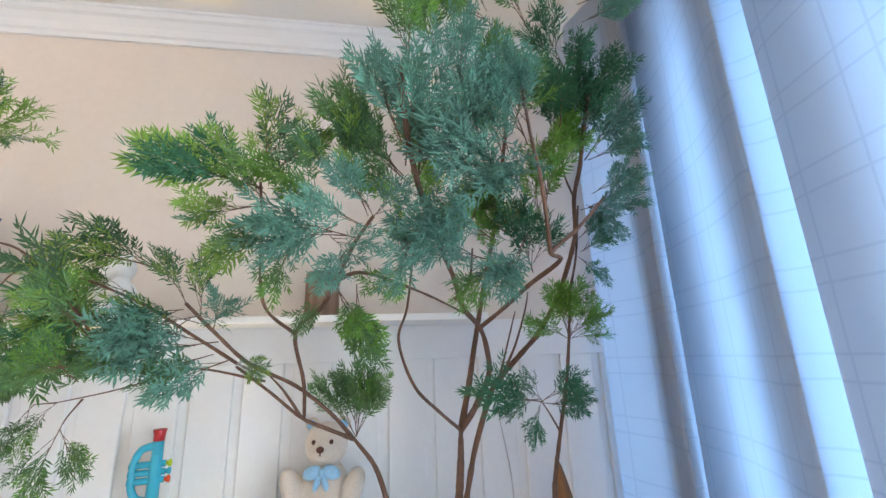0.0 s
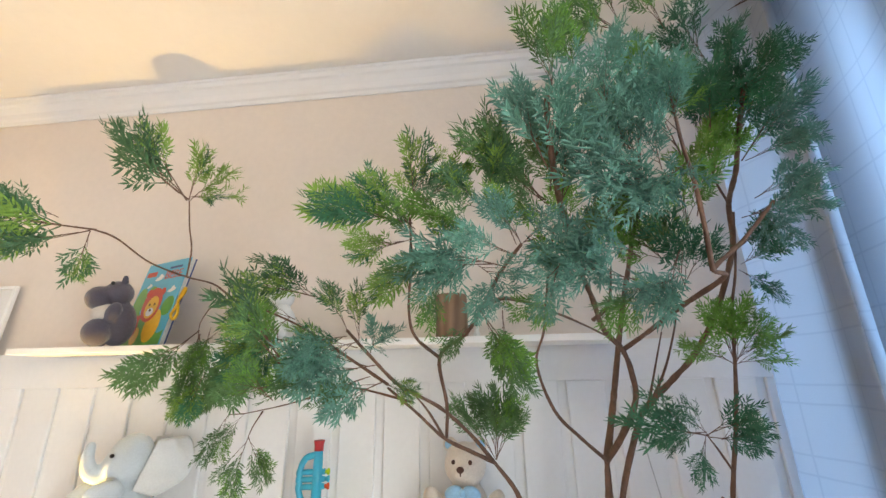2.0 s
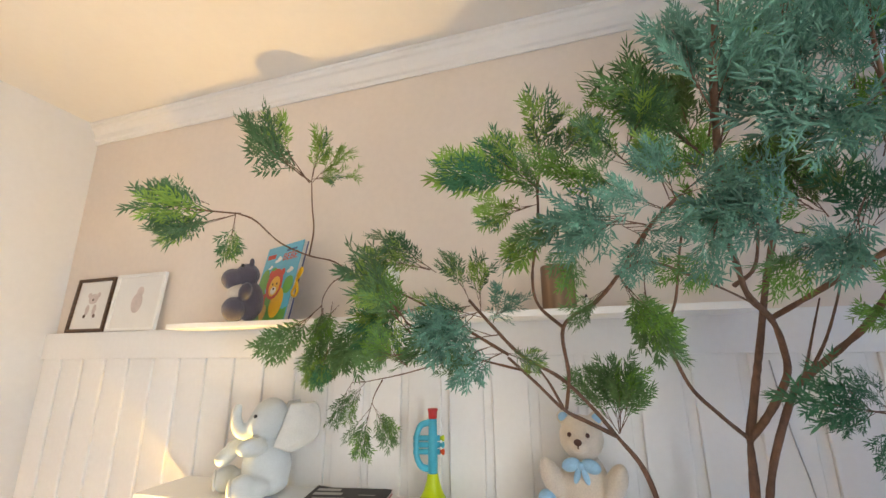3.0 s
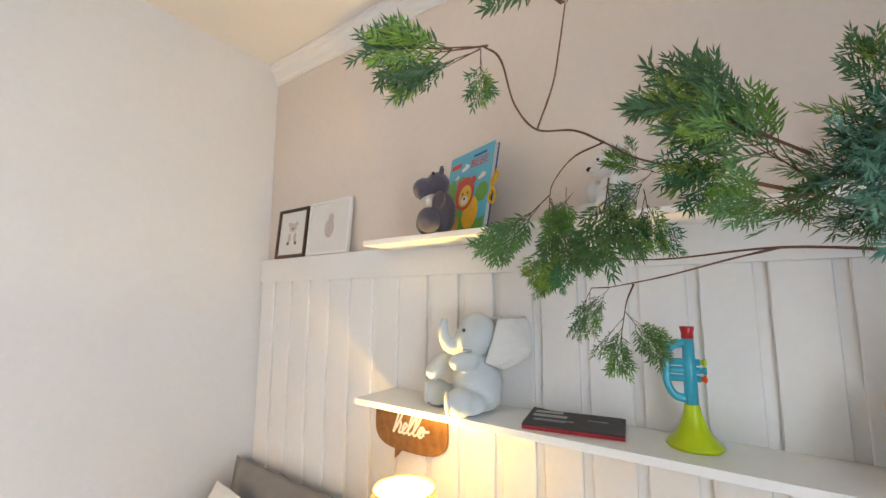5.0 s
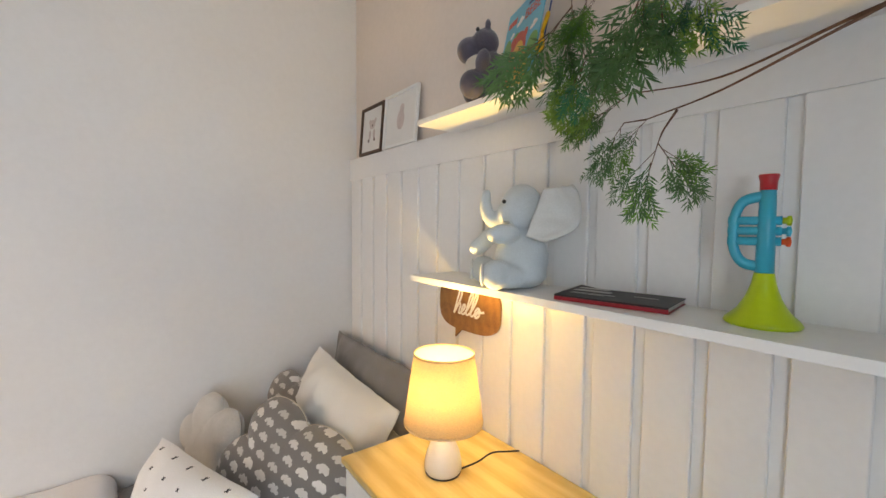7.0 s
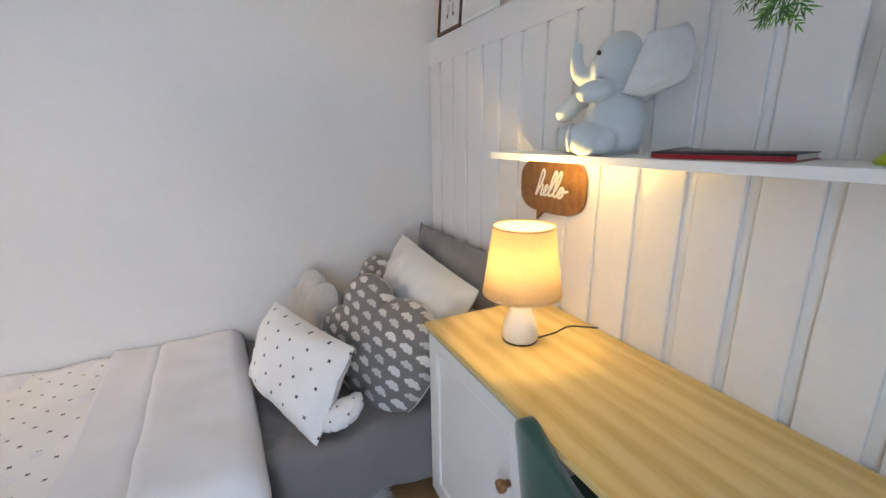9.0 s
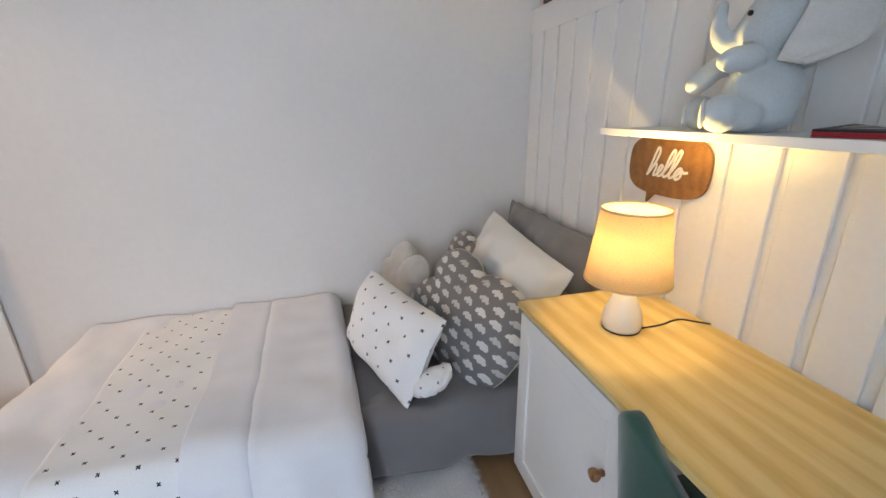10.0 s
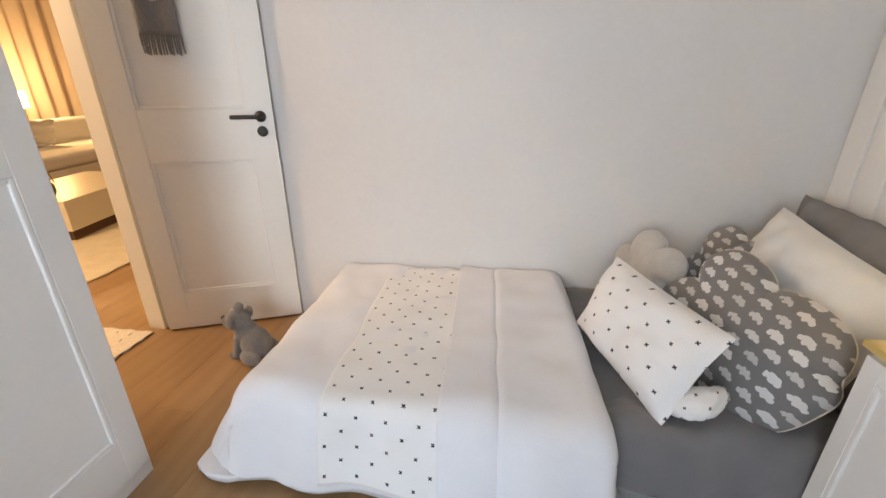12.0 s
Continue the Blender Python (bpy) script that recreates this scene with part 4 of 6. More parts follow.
thicken(part("backrest", grid(40, 12, bucket), VELVET_GREEN, chair, smooth=True), 0.035).modifiers.new("round", "BEVEL").width = 0.014
part("seat", lathe([(0, 0.40), (0.09, 0.40), (0.105, 0.42), (0.1, 0.455), (0.08, 0.468), (0, 0.47)], 40), VELVET_GREEN, chair, smooth=True)
for sx in (-1, 1):
    for sy in (-1, 1):
        part("leg", tube([(0.08 * sx, 0.08 * sy, 0.405), (0.19 * sx, 0.19 * sy, 0.001)], 0.012, 0.008, 10), METAL_BLACK, chair)

sign = thing("hello_sign", "brown wooden speech-bubble sign lettered hello", "sign", axes((-1.436, PANEL_Y - 0.002, 1.107), (1, 0, 0), (0, 0, 1)))
bm = bmesh.new()
outline = []
for i in range(80):
    a = 2 * math.pi * i / 80
    c, s = math.cos(a), math.sin(a)
    outline.append((0.165 * math.copysign(abs(c) ** 0.62, c), 0.093 * math.copysign(abs(s) ** 0.62, s)))
tail = [p for p in outline]
k = min(range(80), key=lambda i: (tail[i][0] + 0.055) ** 2 + (tail[i][1] + 0.09) ** 2)
tail[k] = (-0.068, -0.125)
for z0 in (0.002, 0.010):
    f = bm.faces.new([bm.verts.new((x, y, z0)) for x, y in tail])
bm.verts.ensure_lookup_table()
for i in range(80):
    j = (i + 1) % 80
    bm.faces.new((bm.verts[i], bm.verts[j], bm.verts[80 + j], bm.verts[80 + i]))
part("plaque", bm, SIGN_WOOD, sign)
STROKES = {
    "h": ((0, 1.0), (9, 22), (17, 62), (15, 82), (9, 84), (6, 62), (2, 2), (8, 28), (17, 38), (20, 26), (18, 4), (24, 3)),
    "e": ((24, 3), (34, 20), (37, 32), (31, 35), (27, 18), (31, 2), (40, 6)),
    "l": ((0, 6), (12, 40), (17, 74), (12, 82), (7, 60), (4, 14), (8, 2), (16, 8)),
    "o": ((0, 8), (9, 30), (2, 32), (-4, 14), (2, 1), (11, 8), (12, 26), (16, 22), (26, 25)),
}
for ch, ox in (("h", 0), ("e", 0), ("l", 40), ("l", 56), ("o", 77)):
    pts = [((x + ox - 50) * 0.00155 + y * 0.00028, y * 0.00105 - 0.035, 0.0115) for x, y in STROKES[ch]]
    b = tube(pts, 0.0048, 0.0042, 8, 6)
    bmesh.ops.transform(b, matrix=Matrix.Translation((0, 0, 0.0105)) @ Matrix.Diagonal((1, 1, 0.3, 1)) @ Matrix.Translation((0, 0, -0.0115)), verts=b.verts)
    part("letter", b, PAPER, sign, "white cut-out letter " + ch, True)

# ---- on the lower shelf ----


def islands(bm):
    """The separate pieces of a mesh, each as a list of faces."""
    seen, res = set(), []
    for f in bm.faces:
        if f.index in seen:
            continue
        stack, piece = [f], []
        seen.add(f.index)
        while stack:
            g = stack.pop()
            piece.append(g)
            for v in g.verts:
                for h in v.link_faces:
                    if h.index not in seen:
                        seen.add(h.index)
                        stack.append(h)
        res.append(piece)
    return res


def sub_mesh(faces):
    b = bmesh.new()
    made = {}
    for f in faces:
        vs = []
        for v in f.verts:
            if v.index not in made:
                made[v.index] = b.verts.new(v.co)
            vs.append(made[v.index])
        b.faces.new(vs)
    return b


def plush(name, label, build, mats, m, names, voxel=0.005):
    """A stuffed toy: one sewn body, fused from its padded shapes, and its eyes, nose, pads and trimmings as parts."""
    b = build()
    b.faces.index_update(), b.verts.index_update()
    t = thing(name, label, "plush toy", m)
    groups = {}
    for piece in islands(b):
        groups.setdefault(piece[0].material_index, []).append(piece)
    body = part("body", sub_mesh([f for p in groups[0] for f in p]), mats[0], t, smooth=True)
    md = body.modifiers.new("sewn", "REMESH")
    md.mode, md.voxel_size, md.use_smooth_shade = "VOXEL", voxel, True
    sm = body.modifiers.new("stuffed", "SMOOTH")
    sm.factor, sm.iterations = 0.5, 4
    for slot, pieces in groups.items():
        if slot:
            for piece in pieces:
                part(names[slot - 1], sub_mesh(piece), mats[slot], t, smooth=True)
    b.free()
    return t


def ear(u, v, s):
    """A broad floppy ear that fans out from the back of the head."""
    root = Vector((0.016 + 0.044 * v, 0, 0.15 + 0.132 * v))
    a = radians(-88 + 138 * v)
    rim = Vector((0.052 + 0.108 * math.cos(a) ** 0.7 if math.cos(a) > 0 else 0.052, 0, 0.222 + 0.082 * math.sin(a) + 0.006 * math.sin(9 * v)))
    p = root.lerp(rim, u)
    p.y = s * (0.052 + 0.028 * u + 0.011 * math.sin(5.5 * v + 1.5 * u) * u + 0.006 * noise.noise(Vector((u * 4, v * 5, 1))))
    return p


def elephant():
    b = ball((0.004, 0, 0.085), (0.078, 0.068, 0.092))
    ball((0.008, 0, 0.04), (0.07, 0.066, 0.042), bm=b)
    ball((0.0, -0.004, 0.232), (0.06, 0.06, 0.07), pose(0, 0, 0, 0, 12), bm=b)
    ball((-0.03, -0.002, 0.215), (0.04, 0.045, 0.045), bm=b)
    tube([(-0.04, 0, 0.205), (-0.07, 0, 0.195), (-0.092, 0, 0.208), (-0.102, 0, 0.24), (-0.1, 0, 0.274)], 0.03, 0.013, 14, 6, bm=b)
    ball((-0.1, 0, 0.274), (0.013, 0.013, 0.013), bm=b)
    ball((-0.048, -0.058, 0.157), (0.047, 0.027, 0.028), pose(0, 0, 0, 0, -6), bm=b)
    tube([(-0.02, 0.045, 0.16), (-0.085, 0.05, 0.15), (-0.115, 0.045, 0.125), (-0.128, 0.04, 0.112)], 0.028, 0.025, 14, 5, bm=b)
    ball((-0.13, 0.04, 0.112), (0.025, 0.025, 0.025), bm=b)
    for s, x in ((-1, -0.052), (1, -0.1)):
        ball((x + 0.025, 0.064 * s, 0.037), (0.042, 0.034, 0.034), bm=b)
        ball((x - 0.012, 0.076 * s, 0.043), (0.042, 0.038, 0.043), bm=b)
        ball((x - 0.049, 0.077 * s, 0.043), (0.008, 0.029, 0.033), bm=b, slot=1)
        ball((-0.046, 0.045 * s, 0.248), (0.006, 0.006, 0.006), bm=b, slot=2, n=10)
    return b


ep = plush("plush_elephant", "pale blue-grey plush elephant with big ears sitting on the shelf", elephant, [PLUSH_BLUE, PLUSH_EAR, BLACK], pose(-1.1, 1.17, LOW, 0, 0, 42) @ Matrix.Scale(0.95, 4), ("sole", "eye"))
for s in (-1, 1):
    thicken(part("ear", grid(20, 22, lambda u, v: ear(u, v, s)), PLUSH_EAR, ep, "pale grey floppy ear", True), 0.009)
part("mouth", ball((-0.04, -0.05, 0.19), (0.012, 0.008, 0.003), n=10), PLUSH_GREY, ep, smooth=True)


def bear():
    b = ball((0, 0, 0.085), (0.062, 0.055, 0.088))
    ball((0, -0.008, 0.205), (0.056, 0.05, 0.056), bm=b)
    ball((0, -0.052, 0.195), (0.026, 0.02, 0.02), bm=b)
    ball((0, -0.072, 0.203), (0.01, 0.007, 0.008), bm=b, slot=2, n=12)
    tube([(0, -0.071, 0.197), (0, -0.071, 0.188)], 0.002, bm=b, slot=2, n=6)
    for s in (-1, 1):
        ball((0.042 * s, 0.0, 0.252), (0.02, 0.012, 0.02), bm=b)
        ball((0.042 * s, -0.009, 0.252), (0.013, 0.006, 0.013), bm=b, slot=1)
        ball((0.022 * s, -0.052, 0.217), (0.0055, 0.0055, 0.006), bm=b, slot=2, n=10)
        ball((0.074 * s, -0.03, 0.105), (0.026, 0.036, 0.058), pose(0, 0, 0, 20, 22 * s), bm=b)
        ball((0.088 * s, -0.052, 0.066), (0.022, 0.022, 0.02), bm=b, slot=1)
        ball((0.055 * s, -0.075, 0.034), (0.03, 0.055, 0.033), pose(0, 0, 0, 0, 0, 12 * s), bm=b)
        ball((0.066 * s, -0.122, 0.034), (0.024, 0.01, 0.027), bm=b, slot=1)
        ball((0.024 * s, -0.05, 0.147), (0.024, 0.012, 0.016), pose(0, 0, 0, 0, 20 * s), bm=b, slot=1)
    ball((0, -0.054, 0.147), (0.009, 0.009, 0.01), bm=b, slot=1)
    for s in (-1, 1):
        ball((0.01 * s, -0.055, 0.125), (0.008, 0.005, 0.02), pose(0, 0, 0, 0, -18 * s), bm=b, slot=1)
    return b


plush("plush_bear", "cream plush bear with a light blue bow sitting on the shelf", bear, [PLUSH_CREAM, BOW_BLUE, BROWN_NOSE], pose(-0.142, 1.195, LOW, 0, 0, -8), ("blue_trim", "stitched_feature"))

tp = thing("toy_trumpet", "blue and lime green plastic toy trumpet standing on its bell", "toy trumpet", pose(-0.552, 1.195, LOW, 0, 0, 13) @ Matrix.Diagonal((0.87, 0.87, 1, 1)))
part("bell", lathe([(0.062, 0), (0.066, 0.004), (0.062, 0.01), (0.044, 0.026), (0.03, 0.048), (0.021, 0.072), (0.0175, 0.09), (0.0165, 0.092), (0.0155, 0.09), (0.028, 0.046), (0.058, 0.006), (0.06, 0.0)], 40), TOY_GREEN, tp, "lime green bell", True)
part("pipe", lathe([(0, 0.088), (0.0165, 0.088), (0.0155, 0.17), (0.0135, 0.24), (0, 0.24)], 28), TOY_BLUE, tp, "blue pipe", True)
part("mouthpiece", lathe([(0, 0.236), (0.0145, 0.236), (0.0145, 0.25), (0.0175, 0.261), (0.0165, 0.263), (0, 0.258)], 28), TOY_RED, tp, "red mouthpiece", True)
part("loop", tube([(-0.008, 0, 0.226), (-0.038, 0, 0.218), (-0.052, 0, 0.195), (-0.054, 0, 0.165), (-0.052, 0, 0.132), (-0.036, 0, 0.108), (-0.006, 0, 0.102)], 0.0095, n=14), TOY_BLUE, tp, smooth=True)
for z in (0.147, 0.165, 0.183):
    part("valve", tube([(-0.064, 0, z), (0.024, 0, z)], 0.0078, n=14), TOY_BLUE, tp, smooth=True)
for z, mt, lb in ((0.147, TOY_ORANGE, "orange button"), (0.165, TOY_BLUE, "blue button"), (0.183, TOY_GREEN, "lime button")):
    part("button", lathe([(0, 0), (0.0055, 0), (0.0055, 0.008), (0.0085, 0.01), (0.0085, 0.016), (0, 0.018)], 18, pose(0.022, 0, z, 0, 90)), mt, tp, lb, True)

bk = thing("paperback_book", "black paperback book with a red spine lying flat", "book", axes((-0.92, 1.092, LOW + 0.001), (0.235, 0.045, 0), (-0.045, 0.235, 0)))
part("pages", box(0.003, 0.236, 0.003, 0.148, 0.0015, 0.0115), PAGES, bk)


def curl(x, y, z):
    """The cover bends up a little at its free corner."""
    return z + 0.006 * max(0.0, 0.05 - x) / 0.05 * y / 0.15


thicken(part("cover", grid(16, 8, lambda u, v: (0.24 * u, 0.15 * v, curl(0.24 * u, 0.15 * v, 0.0124))), COVER_BLACK, bk, "black printed cover"), 0.0012)
part("back_cover", box(0, 0.24, 0, 0.15, 0.0, 0.0015), COVER_RED, bk)
part("spine", box(0, 0.24, -0.0015, 0.0, 0.0, 0.0085), COVER_RED, bk, "red spine")
part("spine_top", box(0, 0.24, -0.0014, 0.0, 0.0086, 0.0129), COVER_BLACK, bk, "black upper edge of the spine")
for y, x0, x1, hgt in ((0.108, 0.012, 0.085, 0.02), (0.074, 0.012, 0.1, 0.022), (0.05, 0.02, 0.12, 0.005), (0.04, 0.02, 0.1, 0.004), (0.085, 0.15, 0.2, 0.004)):
    part("title_bar", box(x0, x1, y, y + hgt, curl(x0, y, 0.0131), curl(x0, y, 0.0136)), INK_GREY, bk)

# ---- on the upper shelf and the panelling's ledge ----


def picture(name, x0, x1, h, material, w, label):
    t = thing(name, label, "picture frame", axes((x0, 1.287, PANEL_TOP + 0.001), (1, 0, 0), (0, 0.08, 1)))
    W = x1 - x0
    for nm, b in (("frame_side", box(0, w, 0, h, 0, 0.014, 0.001)), ("frame_side", box(W - w, W, 0, h, 0, 0.014, 0.001)), ("frame_rail", box(w, W - w, 0, w, 0.0002, 0.0138, 0.001)), ("frame_rail", box(w, W - w, h - w, h, 0.0002, 0.0138, 0.001))):
        part(nm, b, material, t)
    part("print", box(w - 0.001, W - w + 0.001, w - 0.001, h - w + 0.001, 0.001, 0.005), PAPER, t)
    return t, W


pf, W = picture("framed_picture", -2.335, -2.10, 0.245, FRAME_WOOD, 0.014, "small brown wooden picture frame with a faint animal print")
bm = ball((W / 2, 0.15, 0.0055), (0.03, 0.024, 0.0006))
for s in (-1, 1):
    ball((W / 2 + 0.028 * s, 0.168, 0.0055), (0.012, 0.012, 0.0006), bm=bm)
    ball((W / 2 + 0.022 * s, 0.1, 0.0055), (0.012, 0.024, 0.0006), bm=bm)
part("animal_print", bm, INK_PINK, pf)
for x, y, r in ((0, 0.146, 0.006), (-0.03, 0.072, 0.009), (0.03, 0.072, 0.009)):
    part("dark_mark", ball((W / 2 + x, y, 0.0062), (r, r, 0.0006), n=10), FRAME_WOOD, pf)
pf, W = picture("framed_picture", -2.085, -1.80, 0.25, SHELF_WHITE, 0.012, "small white picture frame with a faint animal print")
bm = ball((W / 2, 0.12, 0.0055), (0.032, 0.045, 0.0006))
ball((W / 2 + 0.008, 0.17, 0.0056), (0.02, 0.022, 0.0006), bm=bm)
part("animal_print", bm, INK_PINK, pf)


def hippo():
    b = ball((0.018, 0, 0.072), (0.046, 0.046, 0.07))
    ball((0.004, 0, 0.164), (0.04, 0.042, 0.04), bm=b)
    ball((-0.04, 0, 0.146), (0.038, 0.042, 0.037), pose(0, 0, 0, 0, -10), bm=b)
    ball((-0.02, 0, 0.098), (0.034, 0.038, 0.036), bm=b, slot=1)
    for s in (-1, 1):
        ball((0.014, 0.026 * s, 0.205), (0.009, 0.008, 0.016), bm=b, n=12)
        ball((-0.014, 0.034 * s, 0.19), (0.006, 0.006, 0.006), bm=b, slot=2, n=10)
        ball((-0.028, 0.032 * s, 0.04), (0.037, 0.031, 0.041), bm=b)
        ball((0.002, 0.045 * s, 0.1), (0.02, 0.017, 0.032), pose(0, 0, 0, 0, 15), bm=b)
    return b


plush("plush_hippo", "purple-grey plush hippo with cream belly sitting on the shelf", hippo, [PLUSH_PURPLE, PLUSH_CREAM, BLACK], pose(-1.222, 1.135, HIGH, 0, 0, 42), ("belly", "eye"), 0.0035)

pb = thing("picture_book", "blue children's picture book with a lion and a yellow ribbon", "book", axes((-1.276, 1.222, HIGH + 0.004), (0.19, -0.07, 0), (0.02, 0.05, 0.27)) @ Matrix.Diagonal((1.14, 1.1, 1, 1)))
BW, BH = 0.205, 0.268
part("pages", box(0.004, BW - 0.004, 0.003, BH - 0.003, -0.018, -0.003), PAGES, pb)
part("cover", box(0, BW, 0, BH, -0.003, 0.0, 0.0008), SKY_PRINT, pb, "sky blue printed cover")
part("back_cover", box(0, BW, 0, BH, -0.021, -0.018, 0.0008), NAVY, pb, "navy back cover")
bm = grid(24, 6, lambda u, v: (0.001 + (BW - 0.002) * u, 0.001 + v * (0.07 + 0.035 * math.sin(1 + 3.4 * u) + 0.012 * math.sin(13 * u)), 0.0006))
part("meadow", bm, GREEN_PRINT, pb, "green printed meadow")


def disc(name, cx, cy, rx, ry, z, material, turn=0.0, label=""):
    """A flat printed patch on the cover."""
    return part(name, lathe([(0, z), (1, z), (1, z + 0.0005), (0, z + 0.0005)], 24, pose(cx, cy, 0, 0, 0, turn) @ Matrix.Diagonal((rx, ry, 1, 1))), material, pb, label)


for cx, cy, rx, ry in ((0.03, 0.135, 0.026, 0.05), (0.178, 0.115, 0.026, 0.03), (0.075, 0.165, 0.02, 0.022)):
    disc("bush", cx, cy, rx, ry, 0.0005, GREEN_PRINT)
disc("lion_body", 0.138, 0.058, 0.035, 0.05, 0.0008, YELLOW_PRINT)
disc("lion_body", 0.075, 0.03, 0.018, 0.026, 0.0010, YELLOW_PRINT)
for cx, cy, r in ((0.1, 0.125, 0.044), (0.04, 0.058, 0.032)):
    disc("lion_mane", cx, cy, r, r * 1.25, 0.0014, RED_PRINT, 12, "orange-red printed mane")
    disc("lion_face", cx + r * 0.1, cy - r * 0.2, r * 0.66, r * 0.8, 0.002, YELLOW_PRINT)
    disc("muzzle", cx + r * 0.12, cy - r * 0.55, r * 0.36, r * 0.3, 0.0026, PAPER)
    disc("nose", cx + r * 0.12, cy - r * 0.42, r * 0.12, r * 0.1, 0.0032, BROWN_NOSE)
    for e in (-1, 1):
        disc("eye", cx + r * (0.1 + 0.26 * e), cy - r * 0.02, r * 0.08, r * 0.1, 0.0026, BROWN_NOSE)
        disc("ear", cx + r * 0.75 * e, cy + r * 0.85, r * 0.26, r * 0.3, 0.0019, RED_PRINT)
for cx, cy, k in ((0.085, 0.212, 1.0), (0.17, 0.165, 0.9), (0.05, 0.188, 0.6)):
    disc("printed_cloud", cx, cy, 0.02 * k, 0.007 * k, 0.0009, PAPER, 14)
    disc("printed_cloud", cx + 0.004 * k, cy + 0.006 * k, 0.009 * k, 0.008 * k, 0.0012, PAPER)
part("label_bar", box(0.012, 0.06, 0.222, 0.238, 0.0002, 0.001), RED_PRINT, pb)
lettering("BEBE", 0.038, RED_PRINT, Matrix.Translation((0.148, 0.218, 0.001)), pb, depth=0.0004)
part("title_bar", box(0.118, 0.175, 0.24, 0.247, 0.0002, 0.001), NAVY, pb)
part("ribbon", tube([(BW, 0.14, -0.01), (BW + 0.02, 0.165, -0.004), (BW + 0.032, 0.15, 0.0), (BW + 0.012, 0.13, -0.004), (BW + 0.004, 0.128, -0.008)], 0.0042, n=6), RIBBON_YELLOW, pb, "yellow ribbon bow", True)
part("ribbon", tube([(BW, 0.135, -0.01), (BW + 0.012, 0.11, -0.004), (BW + 0.006, 0.085, 0.0), (BW + 0.024, 0.07, 0.0), (BW + 0.034, 0.085, 0.0), (BW + 0.018, 0.115, -0.002)], 0.0042, n=6), RIBBON_YELLOW, pb, smooth=True)


def white_toy():
    b = ball((0, 0, 0.07), (0.055, 0.05, 0.072))
    ball((-0.004, -0.008, 0.172), (0.05, 0.046, 0.046), bm=b)
    ball((-0.03, -0.04, 0.16), (0.022, 0.02, 0.016), bm=b)
    ball((-0.042, -0.054, 0.168), (0.011, 0.009, 0.008), bm=b, slot=1, n=12)
    for x, y in ((-0.036, -0.026), (0.005, -0.052)):
        ball((x, y, 0.186), (0.005, 0.005, 0.005), bm=b, slot=1, n=10)
    for s in (-1, 1):
        ball((0.04 * s, 0.0, 0.212), (0.015, 0.01, 0.016), bm=b)
        ball((0.05 * s, -0.05, 0.03), (0.028, 0.045, 0.028), bm=b)
        ball((0.06 * s, -0.02, 0.1), (0.02, 0.03, 0.042), bm=b)
    return b


plush("plush_polar_bear", "white plush bear with black nose on the upper shelf", white_toy, [PLUSH_WHITE, BLACK], pose(-0.695, 1.19, HIGH, 0, 0, -42) @ Matrix.Scale(0.82, 4), ("stitched_feature",))
vz = thing("wooden_vase", "plain brown turned wooden cylinder vase", "vase", pose(-0.17, 1.185, HIGH))
part("vessel", lathe([(0, 0), (0.046, 0), (0.0475, 0.004), (0.0465, 0.125), (0.044, 0.128), (0.040, 0.127), (0.040, 0.02), (0, 0.018)], 40), VASE_WOOD, vz, smooth=True)
fg = thing("figurine", "tiny white figurine beside the wooden vase", "figurine", pose(-0.098, 1.17, HIGH))
part("figure", lathe([(0, 0), (0.011, 0), (0.009, 0.014), (0.006, 0.02), (0.008, 0.028), (0, 0.034)], 16), PLUSH_WHITE, fg, smooth=True)
part("tip", lathe([(0, 0), (0.004, 0), (0.002, 0.008), (0, 0.009)], 10, pose(0, 0, 0.033)), BLACK, fg)
cb = thing("hanging_cord", "thin grey cord hanging on the panelling", "cord")
part("cord", tube([(0.335, PANEL_Y - 0.004, 1.62), (0.352, PANEL_Y - 0.004, 1.45), (0.378, PANEL_Y - 0.004, 1.25), (0.36, PANEL_Y - 0.004, 0.9), (0.38, PANEL_Y - 0.004, 0.5), (0.375, PANEL_Y - 0.004, 0.3)], 0.0016, n=6), PLUSH_GREY, cb, smooth=True)
part("plug", box(0.355, 0.395, PANEL_Y - 0.03, PANEL_Y - 0.001, 0.24, 0.3, 0.004), TRIM_WHITE, cb)

# ---- on the floor ----


def dog():
    b = ball((0.02, 0, 0.075), (0.062, 0.055, 0.07), pose(0, 0, 0, 0, -20))
    ball((-0.05, 0, 0.165), (0.048, 0.045, 0.046), bm=b)
    ball((-0.095, 0, 0.148), (0.032, 0.028, 0.026), bm=b)
    ball((-0.125, 0, 0.158), (0.009, 0.011, 0.009), bm=b, slot=1, n=12)
    ball((-0.02, 0.0, 0.11), (0.045, 0.045, 0.06), pose(0, 0, 0, 0, 20), bm=b)
    for s in (-1, 1):
        tube([(-0.03, 0.03 * s, 0.1), (-0.045, 0.034 * s, 0.04), (-0.055, 0.034 * s, 0.012)], 0.021, 0.018, 12, bm=b)
        ball((-0.068, 0.034 * s, 0.014), (0.026, 0.018, 0.013), bm=b)
        ball((0.03, 0.052 * s, 0.035), (0.048, 0.024, 0.034), bm=b)
        ball((-0.04, 0.048 * s, 0.175), (0.022, 0.008, 0.032), pose(0, 0, 0, 0, 20), bm=b)
    ball((-0.035, 0.0, 0.222), (0.022, 0.02, 0.022), bm=b)
    tube([(0.07, 0, 0.03), (0.1, 0, 0.04), (0.115, 0, 0.07)], 0.012, 0.008, 10, bm=b)
    return b


